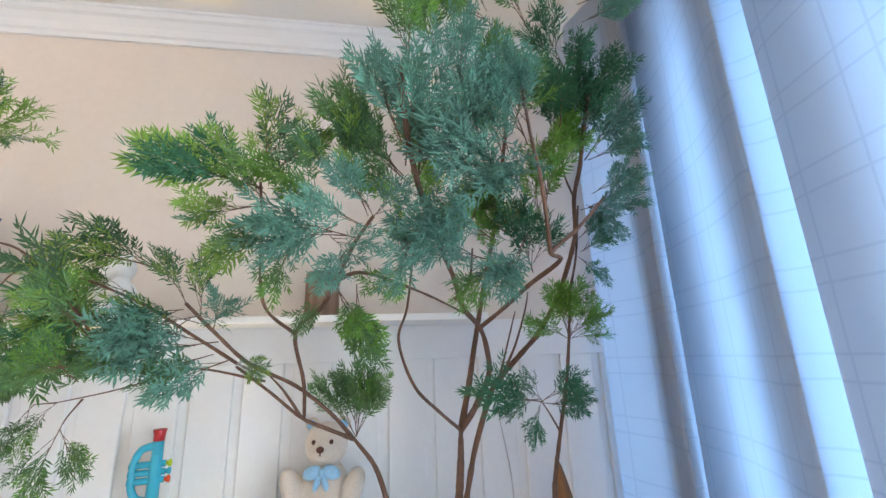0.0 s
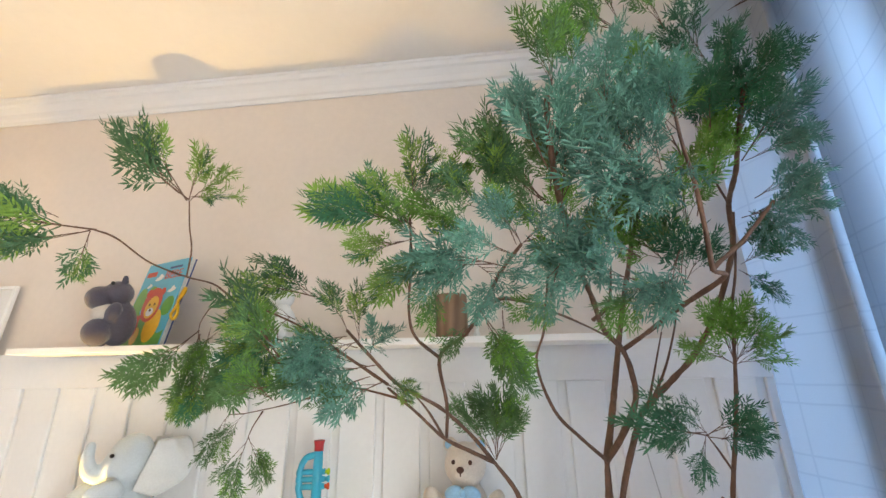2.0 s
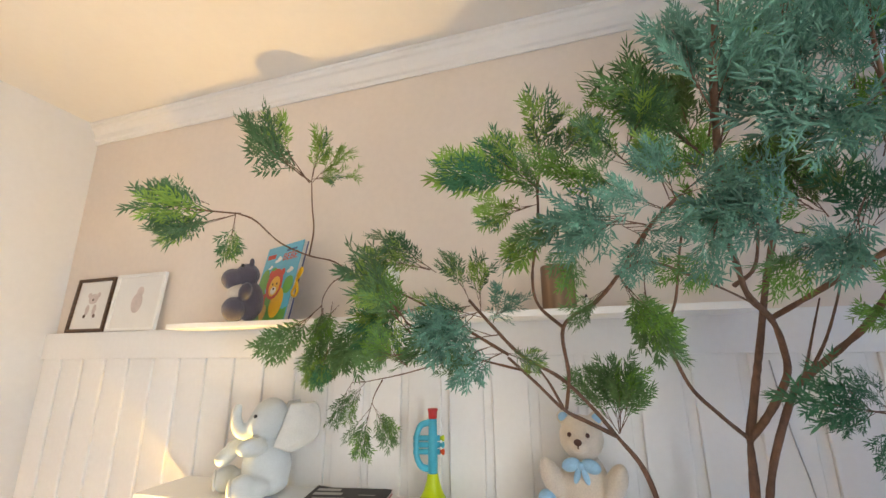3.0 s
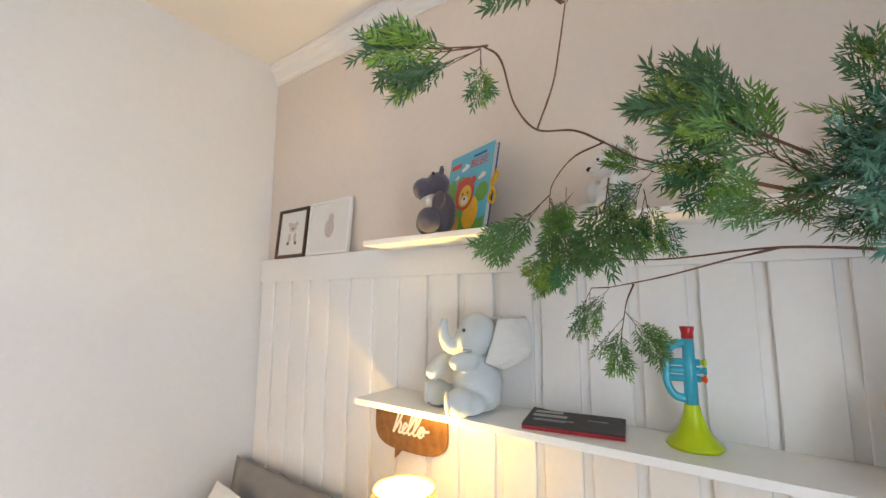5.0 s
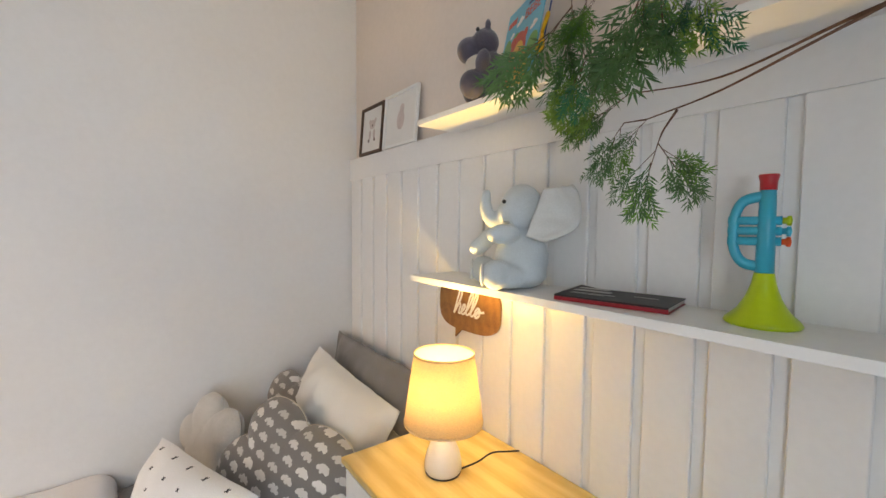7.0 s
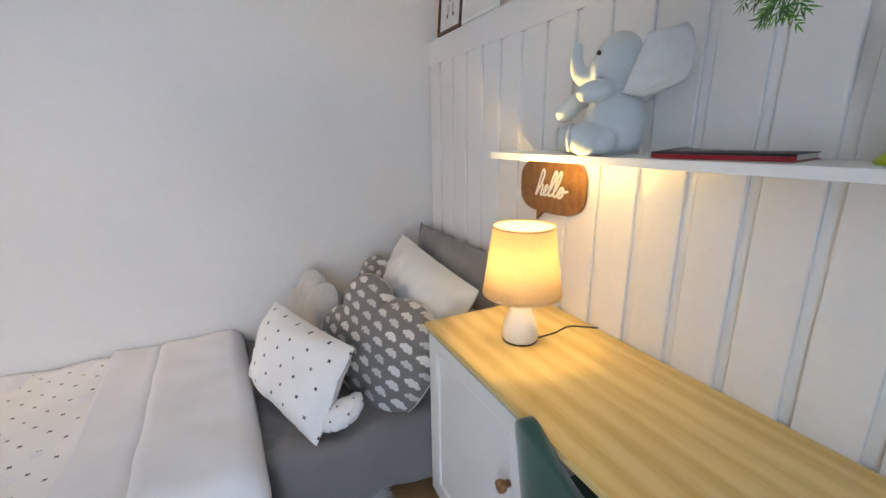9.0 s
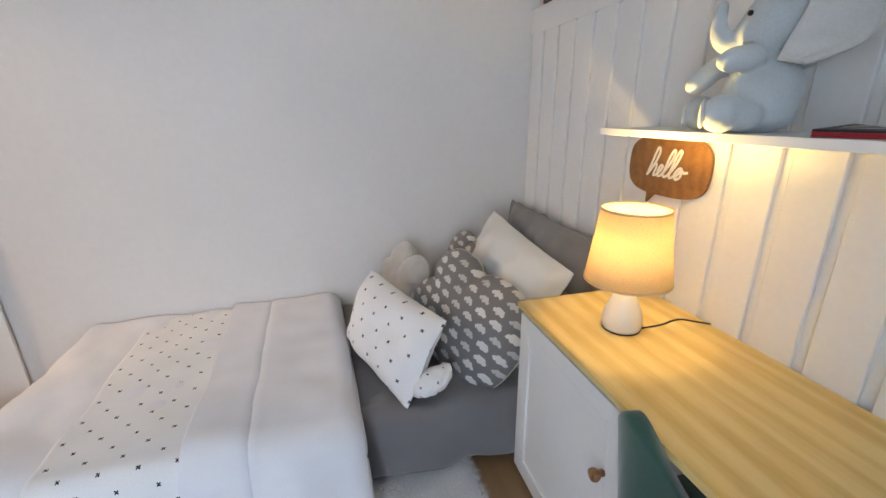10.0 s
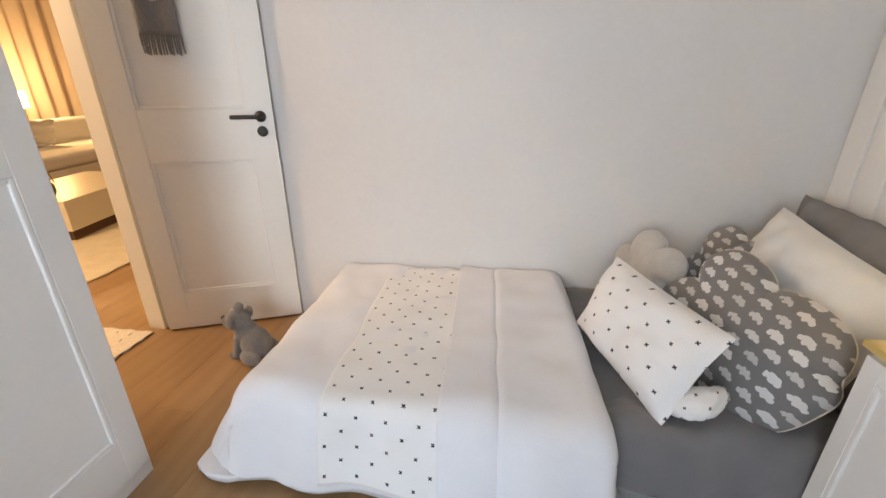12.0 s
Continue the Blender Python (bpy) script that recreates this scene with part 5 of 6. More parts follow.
plush("dog_doorstop", "grey felt dog doorstop sitting on the floor by the door", dog, [PLUSH_DOG, BLACK], pose(-2.02, -1.26, 0.001, 0, 0, 80) @ Matrix.Diagonal((1.22, 1.22, 1.22, 1)), ("nose",), 0.004)

fur = thing("fur_rug", "white shaggy faux-fur rug beside the bed", "rug")
bm = grid(30, 30, lambda u, v: (-1.58 + 0.75 * u, -0.35 + 1.0 * v, 0.012 + 0.01 * noise.noise(Vector((u * 12, v * 12, 0)))))
part("fur_base", bm, FUR, fur, smooth=True)
rng = random.Random(4)
bm = bmesh.new()
for k in range(5200):
    e = k % 3 == 0
    x, y = -1.58 + 0.75 * rng.random(), (0.62 + 0.04 * rng.random()) if e else -0.35 + 1.0 * rng.random()
    a, ln = rng.uniform(0, 6.28), rng.uniform(0.025, 0.05)
    dx, dy = math.cos(a) * ln * 0.7, (abs(math.sin(a)) if e else math.sin(a)) * ln * 0.7
    w = 0.0016
    p = Vector((x, y, 0.014))
    vs = [bm.verts.new(p + Vector((w, 0, 0))), bm.verts.new(p - Vector((w, 0, 0))), bm.verts.new(p + Vector((dx, dy, 0.02 if not e else 0.004)))]
    bm.faces.new(vs)
part("pile", bm, FUR, fur)["kind"] = "stuff"

TRUNK_A, TRUNK_B, TRUNK_C, TRUNK_D = (0.178, 1.05, 1.318), (0.194, 1.04, 1.322), (0.017, 1.1, 1.293), (0.328, 0.83, 1.396)

# ---- the tree ----
tree = thing("artificial_tree", "artificial conifer tree with blue-green feathery sprays on thin brown stems", "potted tree", pose(0, 0, 0))
part("pot", lathe([(0, 0), (0.12, 0), (0.145, 0.26), (0.15, 0.27), (0.138, 0.272), (0.13, 0.24), (0, 0.235)], 36, pose(0.2, 1.06, 0.0)), CERAMIC, tree, "cream ceramic pot", True)
for p0, p1, r in (((0.2, 1.06, 0.23), TRUNK_A, 0.014), ((0.23, 1.05, 0.23), TRUNK_B, 0.010), ((0.17, 1.08, 0.23), TRUNK_C, 0.010), ((0.27, 1.0, 0.23), TRUNK_D, 0.007)):
    mid = (Vector(p0) + Vector(p1)) / 2 + Vector((0.015, -0.01, 0))
    part("stem", tube([p0, mid, p1], r * 0.9, r * 0.78, 12, 8, knots=0.15), BARK, tree, smooth=True)
bm = grid(14, 6, lambda u, v: (0.5 + 0.03 * (2 * v - 1) * math.sin(math.pi * min(1, u * 0.92 + 0.08)) ** 0.7 - 0.05 * u, 1.1 + 0.012 * abs(2 * v - 1), 0.98 + 0.4 * u))
thicken(part("dry_leaf", bm, DRY_LEAF, tree, "dry brown pointed leaf", True), 0.003)
part("dry_leaf_stalk", tube([(0.3, 1.05, 0.23), (0.44, 1.08, 0.6), (0.5, 1.1, 1.0)], 0.006, 0.004, 8), DRY_LEAF, tree, smooth=True)


def limb(r0, r1, *pts):
    return part("limb", tube(pts, r0 * 0.78, r1 * 0.55, 10, 6, knots=0.22), BARK, tree, smooth=True)


def spray_mesh(seed, tint, reach):
    """A flat feathery spray, 1 long along x: a stem, forking twigs and narrow needles; reach scales the needles."""
    rng = random.Random(seed)
    verts, faces, mats = [], [], []
    up = Vector((0, 0, 1))

    def needle(p, d, ln, w):
        k = len(verts)
        side = d.cross(up).normalized()
        droop = Vector((0, 0, rng.uniform(-0.05, 0.03)))
        m = p + d * ln * 0.5
        verts.extend([p, p + d * ln * 0.25 + side * w * 0.8, m + side * w + droop * 0.3, p + d * ln + droop, m - side * w + droop * 0.3, p + d * ln * 0.25 - side * w * 0.8, m + Vector((0, 0, 0.008)) + droop * 0.3])
        for a, b in ((0, 1), (1, 2), (2, 3), (3, 4), (4, 5), (5, 0)):
            faces.append((k + a, k + b, k + 6))
            mats.append(0)

    def twig(p, d, ln, depth):
        k = len(verts)
        side = d.cross(up).normalized() * (0.011 if depth == 0 else 0.008)
        sag = Vector((0, 0, -0.08 * ln))
        verts.extend([p + side, p - side, p + d * ln + sag, p + Vector((0, 0, 0.012))])
        for f in ((0, 2, 3), (3, 2, 1), (1, 2, 0)):
            faces.append(tuple(k + i for i in f))
            mats.append(1 if depth == 0 else 0)
        n = (5 if reach == 1 else 7) if depth == 0 else max(3, round(ln / (0.075 * reach)))
        for i in range(n):
            t = 0.25 + 0.75 * (i + 1) / n if depth == 0 else 0.15 + 0.85 * (i + 1) / n
            q = p + d * ln * t + sag * t * t
            for s in (-1, 1):
                a = s * (rng.uniform(0.35, 0.8) if depth == 0 else rng.uniform(0.45, 0.95))
                e = (Matrix.Rotation(a, 3, "Z") @ d + Vector((0, 0, rng.uniform(-0.4, 0.4)))).normalized()
                if depth == 0:
                    if rng.random() < 0.9:
                        twig(q, e, (0.46 - 0.2 * t) * rng.uniform(0.65, 1.2), 1)
                else:
                    needle(q, e, reach * rng.uniform(0.13, 0.2), reach * rng.uniform(0.0125, 0.0165))
        needle(p + d * ln + sag, d, 0.17 * reach, 0.014 * reach)

    twig(Vector((0, 0, 0)), Vector((1, 0, 0)), 0.8, 0)
    me = bpy.data.meshes.new("spray")
    me.from_pydata([tuple(v) for v in verts], [], faces)
    me.materials.append(LEAVES[tint])
    me.materials.append(BARK)
    me.polygons.foreach_set("material_index", mats)
    return me


SPRAYS = {(t, k): [spray_mesh(31 * i + len(t), t, k) for i in range(4)] for t in LEAVES for k in (1, 0.9)}
TIPS = {"teal": "teal", "mid": "bright", "dark": "light", "deep": "deep", "light": "deep", "bright": "light", "olive": "bright"}
tree_rng = random.Random(11)


def bough(tint, a, b):
    """Foliage from a to b: one long spray and shorter ones about it."""
    a, b = Vector(a), Vector(b)
    d = b - a
    ln = d.length
    n = 5 if a.z > 1.84 and a.x > -0.35 else 3
    for k in range(n):
        t = TIPS[tint] if k > 0 and tree_rng.random() < 0.45 else tint
        e = d + Vector([tree_rng.uniform(-0.36, 0.36) * ln * (k > 0) for _ in range(3)])
        size = max(ln * (1.05, 0.85, 0.8, 0.75, 0.7, 0.75, 0.65)[k], 0.075) * (0.85 if a.x < -0.5 else 1)
        o = new("spray", tree_rng.choice(SPRAYS[t, 1 if size < 0.105 else 0.9]))
        o.parent = tree
        m = axes(a + d * (0, 0.1, 0.25, 0.15, 0.35, 0.05, 0.4)[k], e, (tree_rng.uniform(-1, 1), tree_rng.uniform(-0.5, 0.5), tree_rng.uniform(-1, 1)))
        o.matrix_local = m @ Matrix.Diagonal((size, size * tree_rng.uniform(0.65, 0.9), size, 1))


limb(0.0135, 0.011, (0.178, 1.05, 1.318), (0.183, 1.04, 1.396), (0.185, 1.03, 1.469))
limb(0.0105, 0.006, (0.185, 1.03, 1.469), (0.207, 1.01, 1.58), (0.215, 0.97, 1.663), (0.234, 0.93, 1.79), (0.247, 0.85, 1.915), (0.249, 0.75, 2.05), (0.244, 0.66, 2.178))
limb(0.0095, 0.006, (0.185, 1.03, 1.469), (0.214, 1.0, 1.519), (0.243, 0.96, 1.595), (0.235, 0.93, 1.651), (0.214, 0.9, 1.7), (0.167, 0.85, 1.741), (0.141, 0.8, 1.794), (0.099, 0.7, 1.836), (0.041, 0.5, 1.868), (0.016, 0.4, 1.914), (0.011, 0.36, 1.942))
limb(0.006, 0.003, (0.151, 0.86, 1.76), (0.178, 0.83, 1.787), (0.178, 0.78, 1.853))
limb(0.0055, 0.003, (0.185, 1.03, 1.469), (0.126, 0.98, 1.52), (0.066, 0.92, 1.581), (0.03, 0.86, 1.675), (0.046, 0.83, 1.738), (0.055, 0.78, 1.828), (0.062, 0.7, 1.901))
limb(0.0065, 0.005, (0.217, 0.9, 1.703), (0.242, 0.82, 1.73), (0.259, 0.7, 1.76), (0.285, 0.61, 1.787), (0.263, 0.59, 1.796), (0.318, 0.6, 1.84), (0.387, 0.62, 1.906))
limb(0.005, 0.003, (0.261, 0.59, 1.793), (0.247, 0.56, 1.848), (0.225, 0.52, 1.904), (0.204, 0.49, 1.949), (0.177, 0.44, 2.0))
limb(0.009, 0.0065, (0.194, 1.04, 1.322), (0.217, 1.02, 1.434), (0.254, 0.98, 1.56), (0.273, 0.96, 1.592), (0.315, 0.92, 1.644), (0.347, 0.88, 1.69), (0.383, 0.84, 1.768), (0.399, 0.79, 1.85), (0.398, 0.76, 1.892), (0.39, 0.735, 1.951), (0.369, 0.66, 1.981), (0.365, 0.63, 2.023), (0.346, 0.56, 2.071))
limb(0.003, 0.002, (0.39, 0.735, 1.951), (0.361, 0.71, 1.995), (0.345, 0.68, 2.05))
limb(0.004, 0.0025, (0.271, 0.96, 1.595), (0.286, 0.95, 1.65), (0.309, 0.93, 1.739))
limb(0.004, 0.0025, (0.276, 0.96, 1.595), (0.303, 0.93, 1.661), (0.322, 0.9, 1.736), (0.326, 0.88, 1.777))
limb(0.0055, 0.0035, (0.328, 0.83, 1.396), (0.35, 0.828, 1.491), (0.368, 0.82, 1.575), (0.38, 0.81, 1.666), (0.389, 0.8, 1.761), (0.407, 0.79, 1.839), (0.41, 0.76, 1.944))
limb(0.003, 0.002, (0.349, 0.828, 1.487), (0.328, 0.82, 1.522), (0.308, 0.81, 1.549))
limb(0.009, 0.008, (0.017, 1.1, 1.293), (-0.016, 1.07, 1.392), (-0.065, 1.05, 1.46))
limb(0.0065, 0.0045, (-0.065, 1.05, 1.46), (-0.123, 1.0, 1.494), (-0.172, 0.96, 1.524), (-0.22, 0.88, 1.583), (-0.263, 0.8, 1.635))
limb(0.006, 0.0045, (-0.068, 1.05, 1.463), (-0.114, 0.98, 1.528), (-0.171, 0.87, 1.594), (-0.234, 0.78, 1.638), (-0.277, 0.72, 1.691), (-0.309, 0.68, 1.734))
limb(0.0045, 0.0025, (-0.172, 0.96, 1.524), (-0.194, 0.88, 1.583), (-0.212, 0.82, 1.619))
limb(0.005, 0.004, (-0.167, 0.96, 1.527), (-0.155, 0.86, 1.6), (-0.156, 0.755, 1.687), (-0.101, 0.66, 1.72), (-0.07, 0.58, 1.751), (-0.043, 0.52, 1.788), (-0.018, 0.47, 1.809))
limb(0.004, 0.003, (-0.156, 0.755, 1.687), (-0.192, 0.7, 1.722), (-0.196, 0.66, 1.766), (-0.177, 0.58, 1.822), (-0.17, 0.53, 1.877))
limb(0.004, 0.003, (-0.07, 0.58, 1.751), (-0.031, 0.6, 1.765), (0.053, 0.72, 1.759), (0.124, 0.8, 1.742), (0.193, 0.88, 1.721))
limb(0.0035, 0.002, (-0.228, 0.86, 1.606), (-0.389, 0.95, 1.634), (-0.583, 1.06, 1.634), (-0.754, 1.09, 1.654))
limb(0.003, 0.002, (-0.389, 0.95, 1.634), (-0.46, 0.975, 1.62), (-0.569, 1.0, 1.594), (-0.67, 1.0, 1.575))
limb(0.0025, 0.0015, (-0.623, 1.0, 1.58), (-0.633, 0.98, 1.548), (-0.636, 0.97, 1.527))
limb(0.0045, 0.003, (-0.263, 0.8, 1.641), (-0.357, 0.84, 1.694), (-0.489, 0.9, 1.766), (-0.587, 0.9, 1.811), (-0.626, 0.824, 1.826))
limb(0.003, 0.0025, (-0.626, 0.824, 1.826), (-0.679, 0.83, 1.863), (-0.754, 0.835, 1.885), (-0.747, 0.72, 1.887), (-0.712, 0.6, 1.898), (-0.718, 0.56, 1.901))
limb(0.0025, 0.002, (-0.754, 0.835, 1.885), (-0.693, 0.76, 1.924), (-0.658, 0.7, 1.954), (-0.632, 0.656, 1.99))
limb(0.0025, 0.0015, (-0.626, 0.824, 1.826), (-0.694, 0.86, 1.821), (-0.749, 0.9, 1.789), (-0.765, 0.92, 1.756))
limb(0.002, 0.0015, (-0.67, 1.0, 1.575), (-0.704, 0.99, 1.574))

bough('dark', (-0.633, 0.656, 1.992), (-0.807, 0.6, 2.12))
bough('dark', (-0.637, 0.656, 1.992), (-0.801, 0.66, 2.17))
bough('dark', (-0.711, 0.56, 1.9), (-0.913, 0.5, 1.922))
bough('dark', (-0.723, 0.56, 1.899), (-0.879, 0.52, 1.867))
bough('dark', (-0.723, 0.56, 1.899), (-0.722, 0.55, 1.798))
bough('dark', (-0.779, 0.55, 1.923), (-0.882, 0.52, 1.965))
bough('light', (-0.631, 0.656, 1.991), (-0.518, 0.62, 2.036))
bough('light', (-0.633, 0.656, 1.992), (-0.571, 0.6, 2.081))
bough('light', (-0.632, 0.656, 1.998), (-0.557, 0.64, 1.995))
bough('mid', (-0.764, 0.92, 1.771), (-0.908, 0.86, 1.628))
bough('mid', (-0.763, 0.92, 1.763), (-0.77, 0.9, 1.587))
bough('mid', (-0.762, 0.92, 1.756), (-0.711, 0.95, 1.583))
bough('mid', (-0.754, 1.09, 1.654), (-0.84, 1.0, 1.552))
bough('mid', (-0.704, 0.99, 1.575), (-0.732, 0.93, 1.47))
bough('mid', (-0.67, 1.0, 1.575), (-0.709, 0.96, 1.504))
bough('mid', (-0.636, 0.97, 1.527), (-0.652, 0.92, 1.403))
bough('mid', (-0.636, 0.97, 1.527), (-0.562, 0.93, 1.433))
bough('mid', (-0.76, 0.92, 1.763), (-0.722, 0.85, 1.664))
bough('light', (-0.748, 1.05, 1.651), (-0.864, 0.98, 1.596))
bough('light', (-0.719, 0.9, 1.665), (-0.775, 0.88, 1.563))
bough('dark', (-0.423, 0.8, 1.819), (-0.552, 0.74, 1.845))
bough('dark', (-0.402, 0.78, 1.808), (-0.479, 0.72, 1.865))
bough('dark', (-0.309, 0.68, 1.734), (-0.328, 0.64, 1.799))
bough('dark', (-0.293, 0.7, 1.716), (-0.288, 0.66, 1.801))
bough('dark', (-0.27, 0.78, 1.646), (-0.206, 0.72, 1.625))
bough('light', (-0.4, 0.72, 1.731), (-0.521, 0.66, 1.699))
bough('light', (-0.288, 0.68, 1.704), (-0.375, 0.6, 1.719))
bough('teal', (-0.288, 0.68, 1.714), (-0.368, 0.58, 1.673))
bough('teal', (-0.262, 0.7, 1.675), (-0.357, 0.6, 1.648))
bough('teal', (-0.265, 0.76, 1.646), (-0.331, 0.66, 1.611))
bough('teal', (-0.272, 0.7, 1.695), (-0.234, 0.62, 1.743))
bough('teal', (-0.302, 0.66, 1.722), (-0.342, 0.56, 1.697))
bough('mid', (-0.314, 0.7, 1.696), (-0.414, 0.64, 1.639))
bough('mid', (-0.282, 0.74, 1.657), (-0.369, 0.68, 1.62))
bough('light', (-0.166, 0.53, 1.868), (-0.294, 0.47, 1.882))
bough('light', (-0.172, 0.54, 1.846), (-0.239, 0.5, 1.821))
bough('light', (-0.149, 0.54, 1.818), (-0.211, 0.5, 1.755))
bough('light', (-0.162, 0.53, 1.859), (-0.234, 0.48, 1.915))
bough('dark', (-0.168, 0.53, 1.877), (-0.154, 0.54, 2.001))
bough('dark', (-0.161, 0.53, 1.885), (-0.095, 0.53, 1.958))
bough('dark', (-0.066, 0.48, 1.871), (-0.045, 0.44, 1.899))
bough('dark', (-0.053, 0.48, 1.853), (-0.086, 0.45, 1.882))
bough('dark', (-0.024, 0.47, 1.809), (-0.044, 0.42, 1.841))
bough('teal', (-0.042, 0.52, 1.796), (-0.154, 0.46, 1.809))
bough('teal', (-0.063, 0.5, 1.807), (-0.14, 0.44, 1.76))
bough('teal', (-0.026, 0.47, 1.795), (-0.091, 0.42, 1.812))
bough('teal', (-0.018, 0.47, 1.809), (-0.039, 0.41, 1.843))
bough('teal', (-0.072, 0.5, 1.792), (-0.032, 0.45, 1.749))
bough('teal', (-0.044, 0.5, 1.783), (-0.078, 0.46, 1.727))
bough('teal', (-0.018, 0.47, 1.809), (0.007, 0.42, 1.822))
bough('mid', (-0.115, 0.52, 1.817), (-0.186, 0.47, 1.777))
bough('mid', (-0.098, 0.5, 1.834), (-0.152, 0.46, 1.871))
bough('mid', (-0.117, 0.54, 1.799), (-0.155, 0.5, 1.737))
bough('mid', (-0.057, 0.48, 1.815), (-0.108, 0.44, 1.857))
bough('mid', (-0.146, 0.52, 1.836), (-0.194, 0.48, 1.868))
bough('mid', (-0.074, 0.58, 1.747), (-0.021, 0.62, 1.644))
bough('mid', (-0.07, 0.6, 1.741), (-0.033, 0.58, 1.682))
bough('mid', (-0.042, 0.58, 1.745), (-0.048, 0.62, 1.652))
bough('mid', (-0.082, 0.64, 1.739), (-0.129, 0.66, 1.712))
bough('mid', (-0.06, 1.03, 1.469), (-0.079, 1.0, 1.612))
bough('mid', (-0.06, 1.03, 1.469), (-0.013, 1.0, 1.593))
bough('mid', (-0.06, 1.03, 1.469), (-0.15, 1.02, 1.592))
bough('mid', (-0.059, 1.03, 1.475), (-0.044, 1.0, 1.618))
bough('teal', (0.022, 0.46, 1.874), (0.019, 0.36, 1.962))
bough('teal', (0.015, 0.42, 1.884), (-0.03, 0.38, 1.966))
bough('teal', (0.041, 0.5, 1.868), (0.04, 0.4, 1.925))
bough('teal', (0.137, 0.48, 1.893), (0.083, 0.4, 1.961))
bough('teal', (0.185, 0.5, 1.875), (0.061, 0.4, 1.873))
bough('teal', (0.202, 0.49, 1.953), (0.158, 0.4, 2.007))
bough('teal', (0.195, 0.48, 1.924), (0.115, 0.4, 2.001))
bough('teal', (0.164, 0.47, 1.899), (0.119, 0.4, 1.926))
bough('teal', (0.206, 0.5, 1.919), (0.123, 0.42, 1.849))
bough('teal', (0.09, 0.42, 1.953), (0.07, 0.36, 2.009))
bough('mid', (0.021, 0.5, 1.878), (-0.077, 0.46, 1.977))
bough('mid', (0.027, 0.5, 1.869), (-0.038, 0.44, 1.902))
bough('mid', (0.044, 0.55, 1.873), (-0.022, 0.5, 1.875))
bough('mid', (0.059, 0.4, 1.981), (0.025, 0.36, 2.028))
bough('mid', (0.123, 0.5, 2.008), (0.147, 0.44, 2.074))
bough('mid', (0.231, 0.7, 2.023), (0.17, 0.62, 2.135))
bough('mid', (0.218, 0.6, 2.016), (0.223, 0.5, 2.071))
bough('mid', (0.022, 0.38, 1.956), (0.009, 0.34, 1.996))
bough('olive', (0.082, 0.7, 1.953), (0.045, 0.62, 2.067))
bough('olive', (0.161, 0.75, 1.888), (0.207, 0.68, 1.972))
bough('olive', (0.233, 0.8, 1.91), (0.144, 0.72, 1.955))
bough('olive', (0.287, 0.8, 1.861), (0.187, 0.7, 1.92))
bough('olive', (0.1, 0.66, 2.007), (0.121, 0.6, 2.073))
bough('olive', (0.21, 0.82, 1.884), (0.187, 0.75, 1.998))
bough('olive', (0.229, 0.75, 1.959), (0.242, 0.7, 1.884))
bough('olive', (0.316, 0.8, 1.87), (0.27, 0.74, 1.95))
bough('olive', (0.173, 0.7, 1.943), (0.091, 0.66, 1.874))
bough('deep', (0.364, 0.63, 2.023), (0.383, 0.57, 2.102))
bough('deep', (0.361, 0.63, 2.029), (0.323, 0.58, 2.113))
bough('deep', (0.367, 0.63, 2.023), (0.336, 0.55, 2.113))
bough('deep', (0.348, 0.57, 2.07), (0.37, 0.52, 2.095))
bough('deep', (0.319, 0.62, 2.014), (0.281, 0.55, 2.105))
bough('deep', (0.345, 0.6, 2.045), (0.347, 0.56, 2.033))
bough('deep', (0.328, 0.66, 2.039), (0.28, 0.6, 2.098))
bough('deep', (0.272, 0.7, 1.786), (0.217, 0.62, 1.884))
bough('deep', (0.275, 0.7, 1.804), (0.29, 0.64, 1.867))
bough('deep', (0.412, 0.78, 1.846), (0.444, 0.72, 1.863))
bough('deep', (0.412, 0.79, 1.838), (0.432, 0.74, 1.795))
bough('deep', (0.408, 0.77, 1.874), (0.425, 0.72, 1.894))
bough('bright', (0.329, 0.66, 1.967), (0.338, 0.6, 2.066))
bough('bright', (0.292, 0.66, 1.903), (0.285, 0.58, 2.002))
bough('bright', (0.331, 0.66, 1.976), (0.35, 0.62, 2.019))
bough('bright', (0.294, 0.7, 1.899), (0.251, 0.62, 1.984))
bough('bright', (0.104, 0.74, 1.912), (0.069, 0.66, 1.979))
bough('teal', (0.126, 0.62, 1.794), (0.027, 0.52, 1.838))
bough('teal', (0.155, 0.6, 1.787), (0.057, 0.5, 1.79))
bough('teal', (0.168, 0.6, 1.82), (0.084, 0.5, 1.84))
bough('teal', (0.238, 0.62, 1.838), (0.175, 0.6, 1.738))
bough('teal', (0.239, 0.64, 1.8), (0.142, 0.58, 1.752))
bough('teal', (0.094, 0.56, 1.797), (0.034, 0.5, 1.763))
bough('teal', (0.036, 0.52, 1.798), (0.0, 0.48, 1.727))
bough('mid', (0.082, 0.6, 1.792), (0.015, 0.54, 1.83))
bough('mid', (0.176, 0.7, 1.801), (0.2, 0.62, 1.756))
bough('mid', (0.193, 0.66, 1.791), (0.111, 0.6, 1.741))
bough('mid', (0.038, 0.58, 1.782), (-0.001, 0.55, 1.738))
bough('teal', (0.36, 0.66, 1.896), (0.447, 0.6, 1.906))
bough('teal', (0.382, 0.66, 1.999), (0.452, 0.6, 2.103))
bough('teal', (0.388, 0.66, 1.999), (0.46, 0.6, 2.014))
bough('teal', (0.373, 0.66, 1.907), (0.387, 0.62, 1.872))
bough('teal', (0.387, 0.66, 1.929), (0.455, 0.62, 1.957))
bough('teal', (0.35, 0.56, 2.264), (0.442, 0.5, 2.276))
bough('teal', (0.352, 0.56, 2.278), (0.398, 0.5, 2.347))
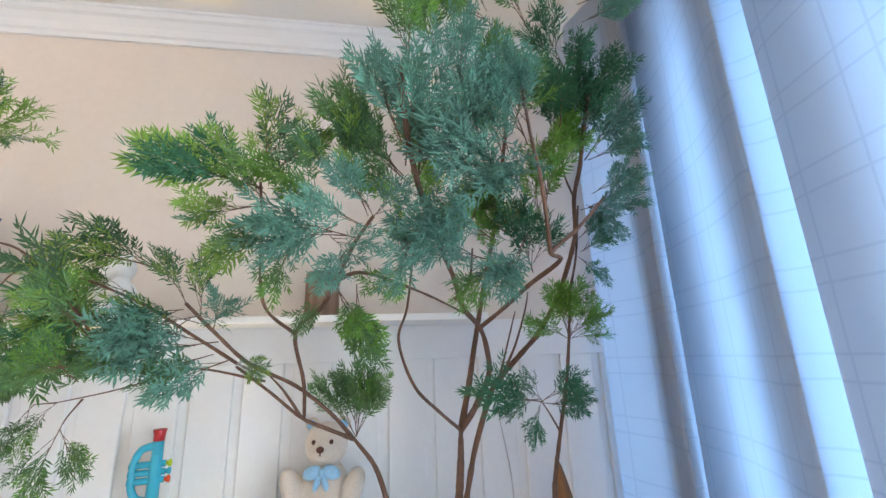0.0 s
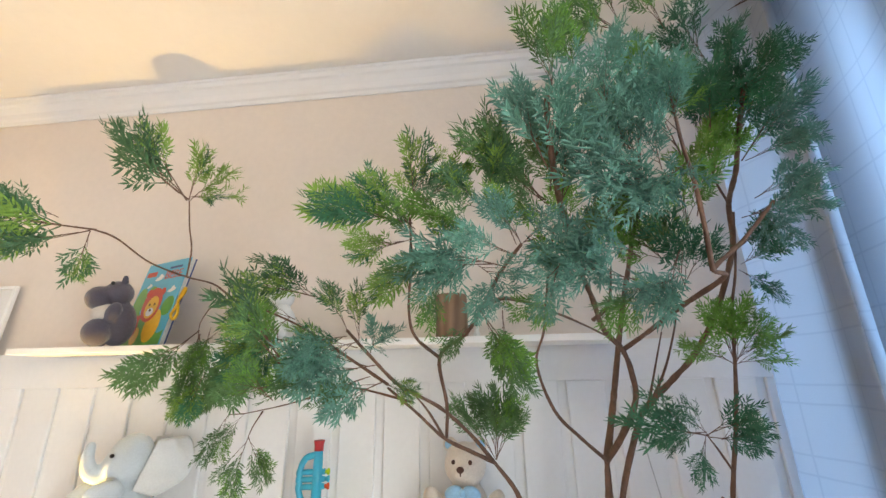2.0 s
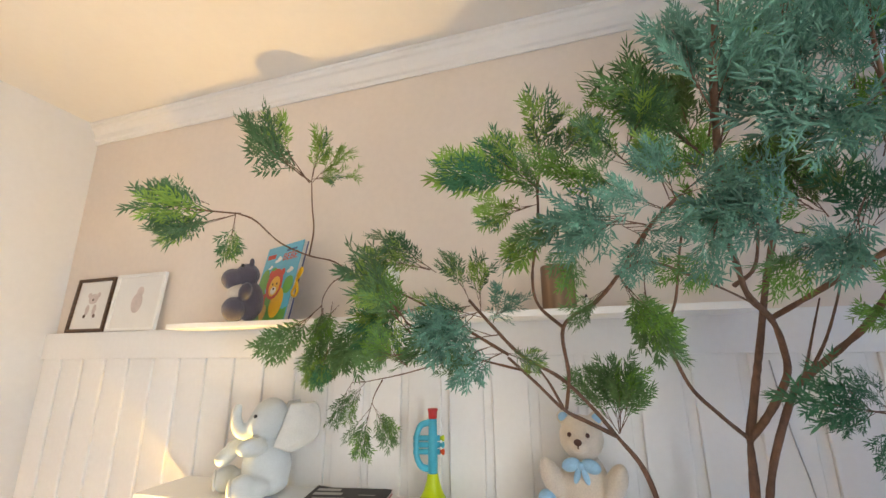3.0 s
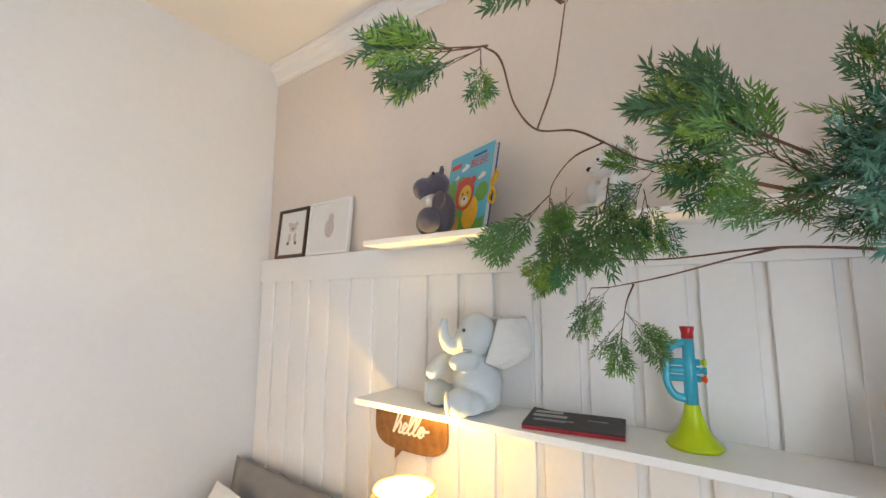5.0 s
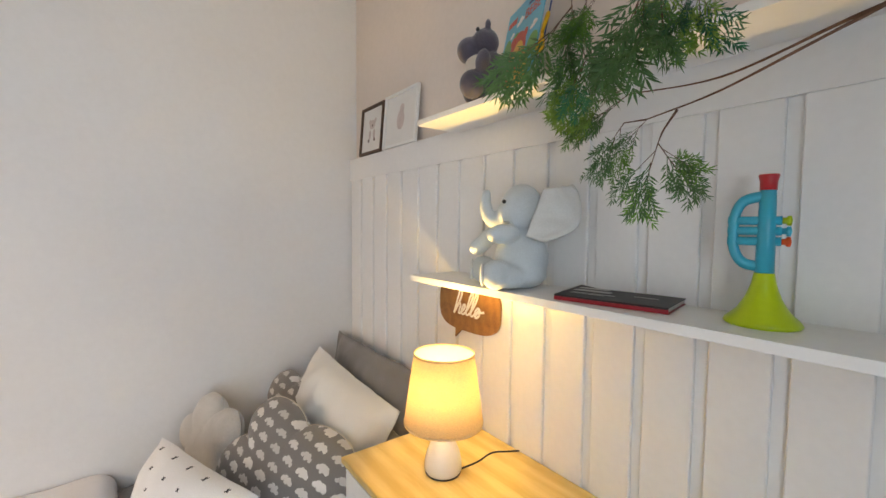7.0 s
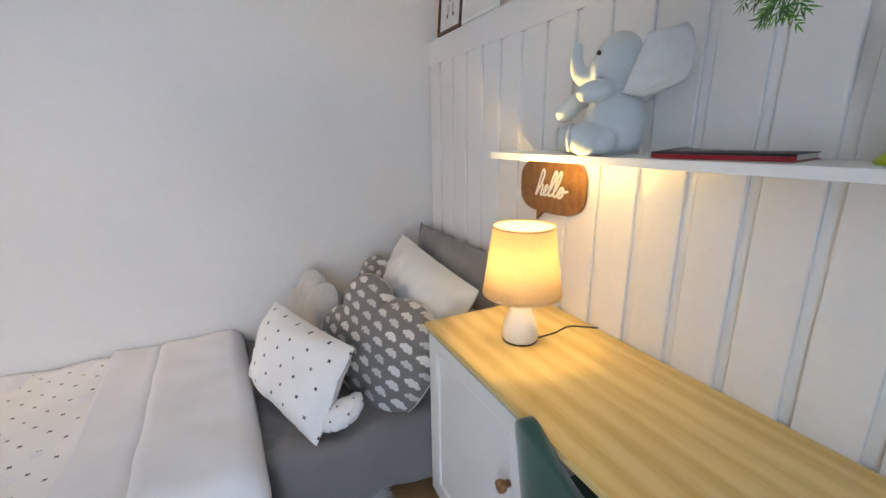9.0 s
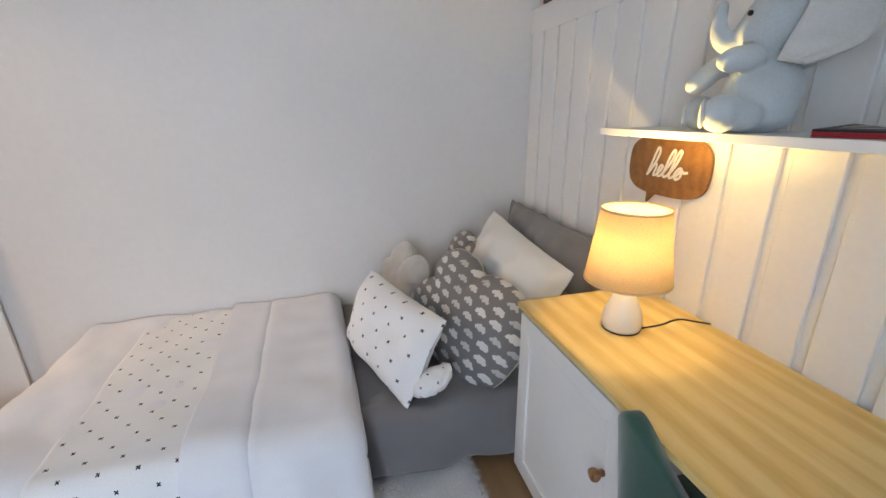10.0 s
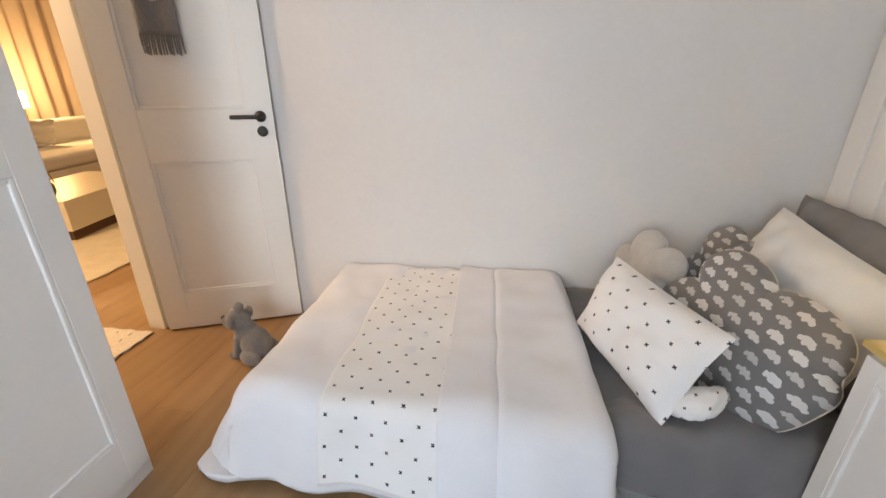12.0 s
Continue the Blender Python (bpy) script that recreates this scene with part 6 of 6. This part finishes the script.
bough('teal', (0.311, 0.52, 2.261), (0.264, 0.46, 2.316))
bough('teal', (0.355, 0.56, 2.225), (0.397, 0.52, 2.226))
bough('deep', (0.33, 0.6, 2.157), (0.251, 0.54, 2.216))
bough('deep', (0.344, 0.62, 2.121), (0.269, 0.56, 2.137))
bough('deep', (0.34, 0.6, 2.083), (0.336, 0.54, 2.17))
bough('deep', (0.198, 0.5, 2.212), (0.139, 0.44, 2.249))
bough('deep', (0.24, 0.5, 2.238), (0.187, 0.44, 2.275))
bough('mid', (0.163, 0.5, 2.142), (0.064, 0.44, 2.147))
bough('mid', (0.149, 0.48, 2.146), (0.104, 0.42, 2.169))
bough('mid', (0.219, 0.5, 2.143), (0.169, 0.44, 2.183))
bough('bright', (0.38, 0.81, 1.666), (0.294, 0.76, 1.716))
bough('bright', (0.381, 0.81, 1.671), (0.38, 0.76, 1.774))
bough('bright', (0.38, 0.81, 1.666), (0.429, 0.78, 1.746))
bough('bright', (0.382, 0.81, 1.675), (0.465, 0.8, 1.727))
bough('bright', (0.381, 0.81, 1.671), (0.348, 0.78, 1.769))
bough('bright', (0.38, 0.81, 1.666), (0.41, 0.78, 1.682))
bough('deep', (0.312, 0.81, 1.547), (0.165, 0.76, 1.583))
bough('deep', (0.308, 0.81, 1.547), (0.386, 0.8, 1.598))
bough('deep', (0.308, 0.81, 1.549), (0.279, 0.8, 1.503))
bough('deep', (0.311, 0.81, 1.545), (0.395, 0.82, 1.536))
bough('deep', (0.309, 0.81, 1.553), (0.221, 0.78, 1.551))
bough('deep', (0.31, 0.81, 1.549), (0.262, 0.78, 1.595))
bough('deep', (0.336, 0.82, 1.539), (0.396, 0.83, 1.565))
bough('mid', (-0.384, 0.62, 1.665), (-0.467, 0.62, 1.756))
bough('dark', (-0.386, 0.6, 1.686), (-0.511, 0.66, 1.814))
bough('mid', (-0.39, 0.6, 1.624), (-0.454, 0.6, 1.673))
bough('dark', (-0.403, 0.62, 1.73), (-0.468, 0.62, 1.74))
bough('mid', (-0.391, 0.58, 1.644), (-0.431, 0.58, 1.636))
bough('mid', (-0.561, 1.0, 1.802), (-0.668, 0.95, 1.845))
bough('dark', (-0.575, 1.0, 1.81), (-0.648, 0.93, 1.697))
bough('mid', (-0.649, 0.95, 1.797), (-0.671, 0.9, 1.593))
bough('light', (-0.589, 0.97, 1.768), (-0.563, 0.93, 1.627))
bough('mid', (-0.632, 0.95, 1.75), (-0.599, 0.9, 1.617))
bough('mid', (-0.721, 0.9, 1.777), (-0.722, 0.88, 1.667))
bough('dark', (-0.563, 1.0, 1.666), (-0.599, 0.96, 1.695))
bough('mid', (-0.713, 0.92, 1.77), (-0.761, 0.9, 1.708))

# ---- floorboards, piece by piece ----
plank_rng = random.Random(3)
plank_mesh = {}
for ln in (1.1, 1.35, 0.9):
    b = box(0, ln - 0.0006, 0, 0.1894, -0.006, 0.0, 0.0006, seg=1)
    me = bpy.data.meshes.new("plank")
    b.to_mesh(me)
    b.free()
    me.materials.append(FLOOR_WOOD)
    plank_mesh[ln] = me
y = -4.9
while y < Y_ACCENT - 0.19:
    x = -4.7 - plank_rng.random()
    while x < X_RIGHT - 0.3:
        ln = plank_rng.choice((1.1, 1.35, 0.9))
        inside = y > Y_BACK + 0.01 and x < X_LEFT - 0.05 and x + ln < X_LEFT
        if not inside and x + ln < X_RIGHT + 0.1 and not (y > -1.0 and x + ln < -1.7):
            o = new("plank", plank_mesh[ln])
            o.parent = floor
            o.location = (x, y, 0)
        x += ln
    y += 0.19
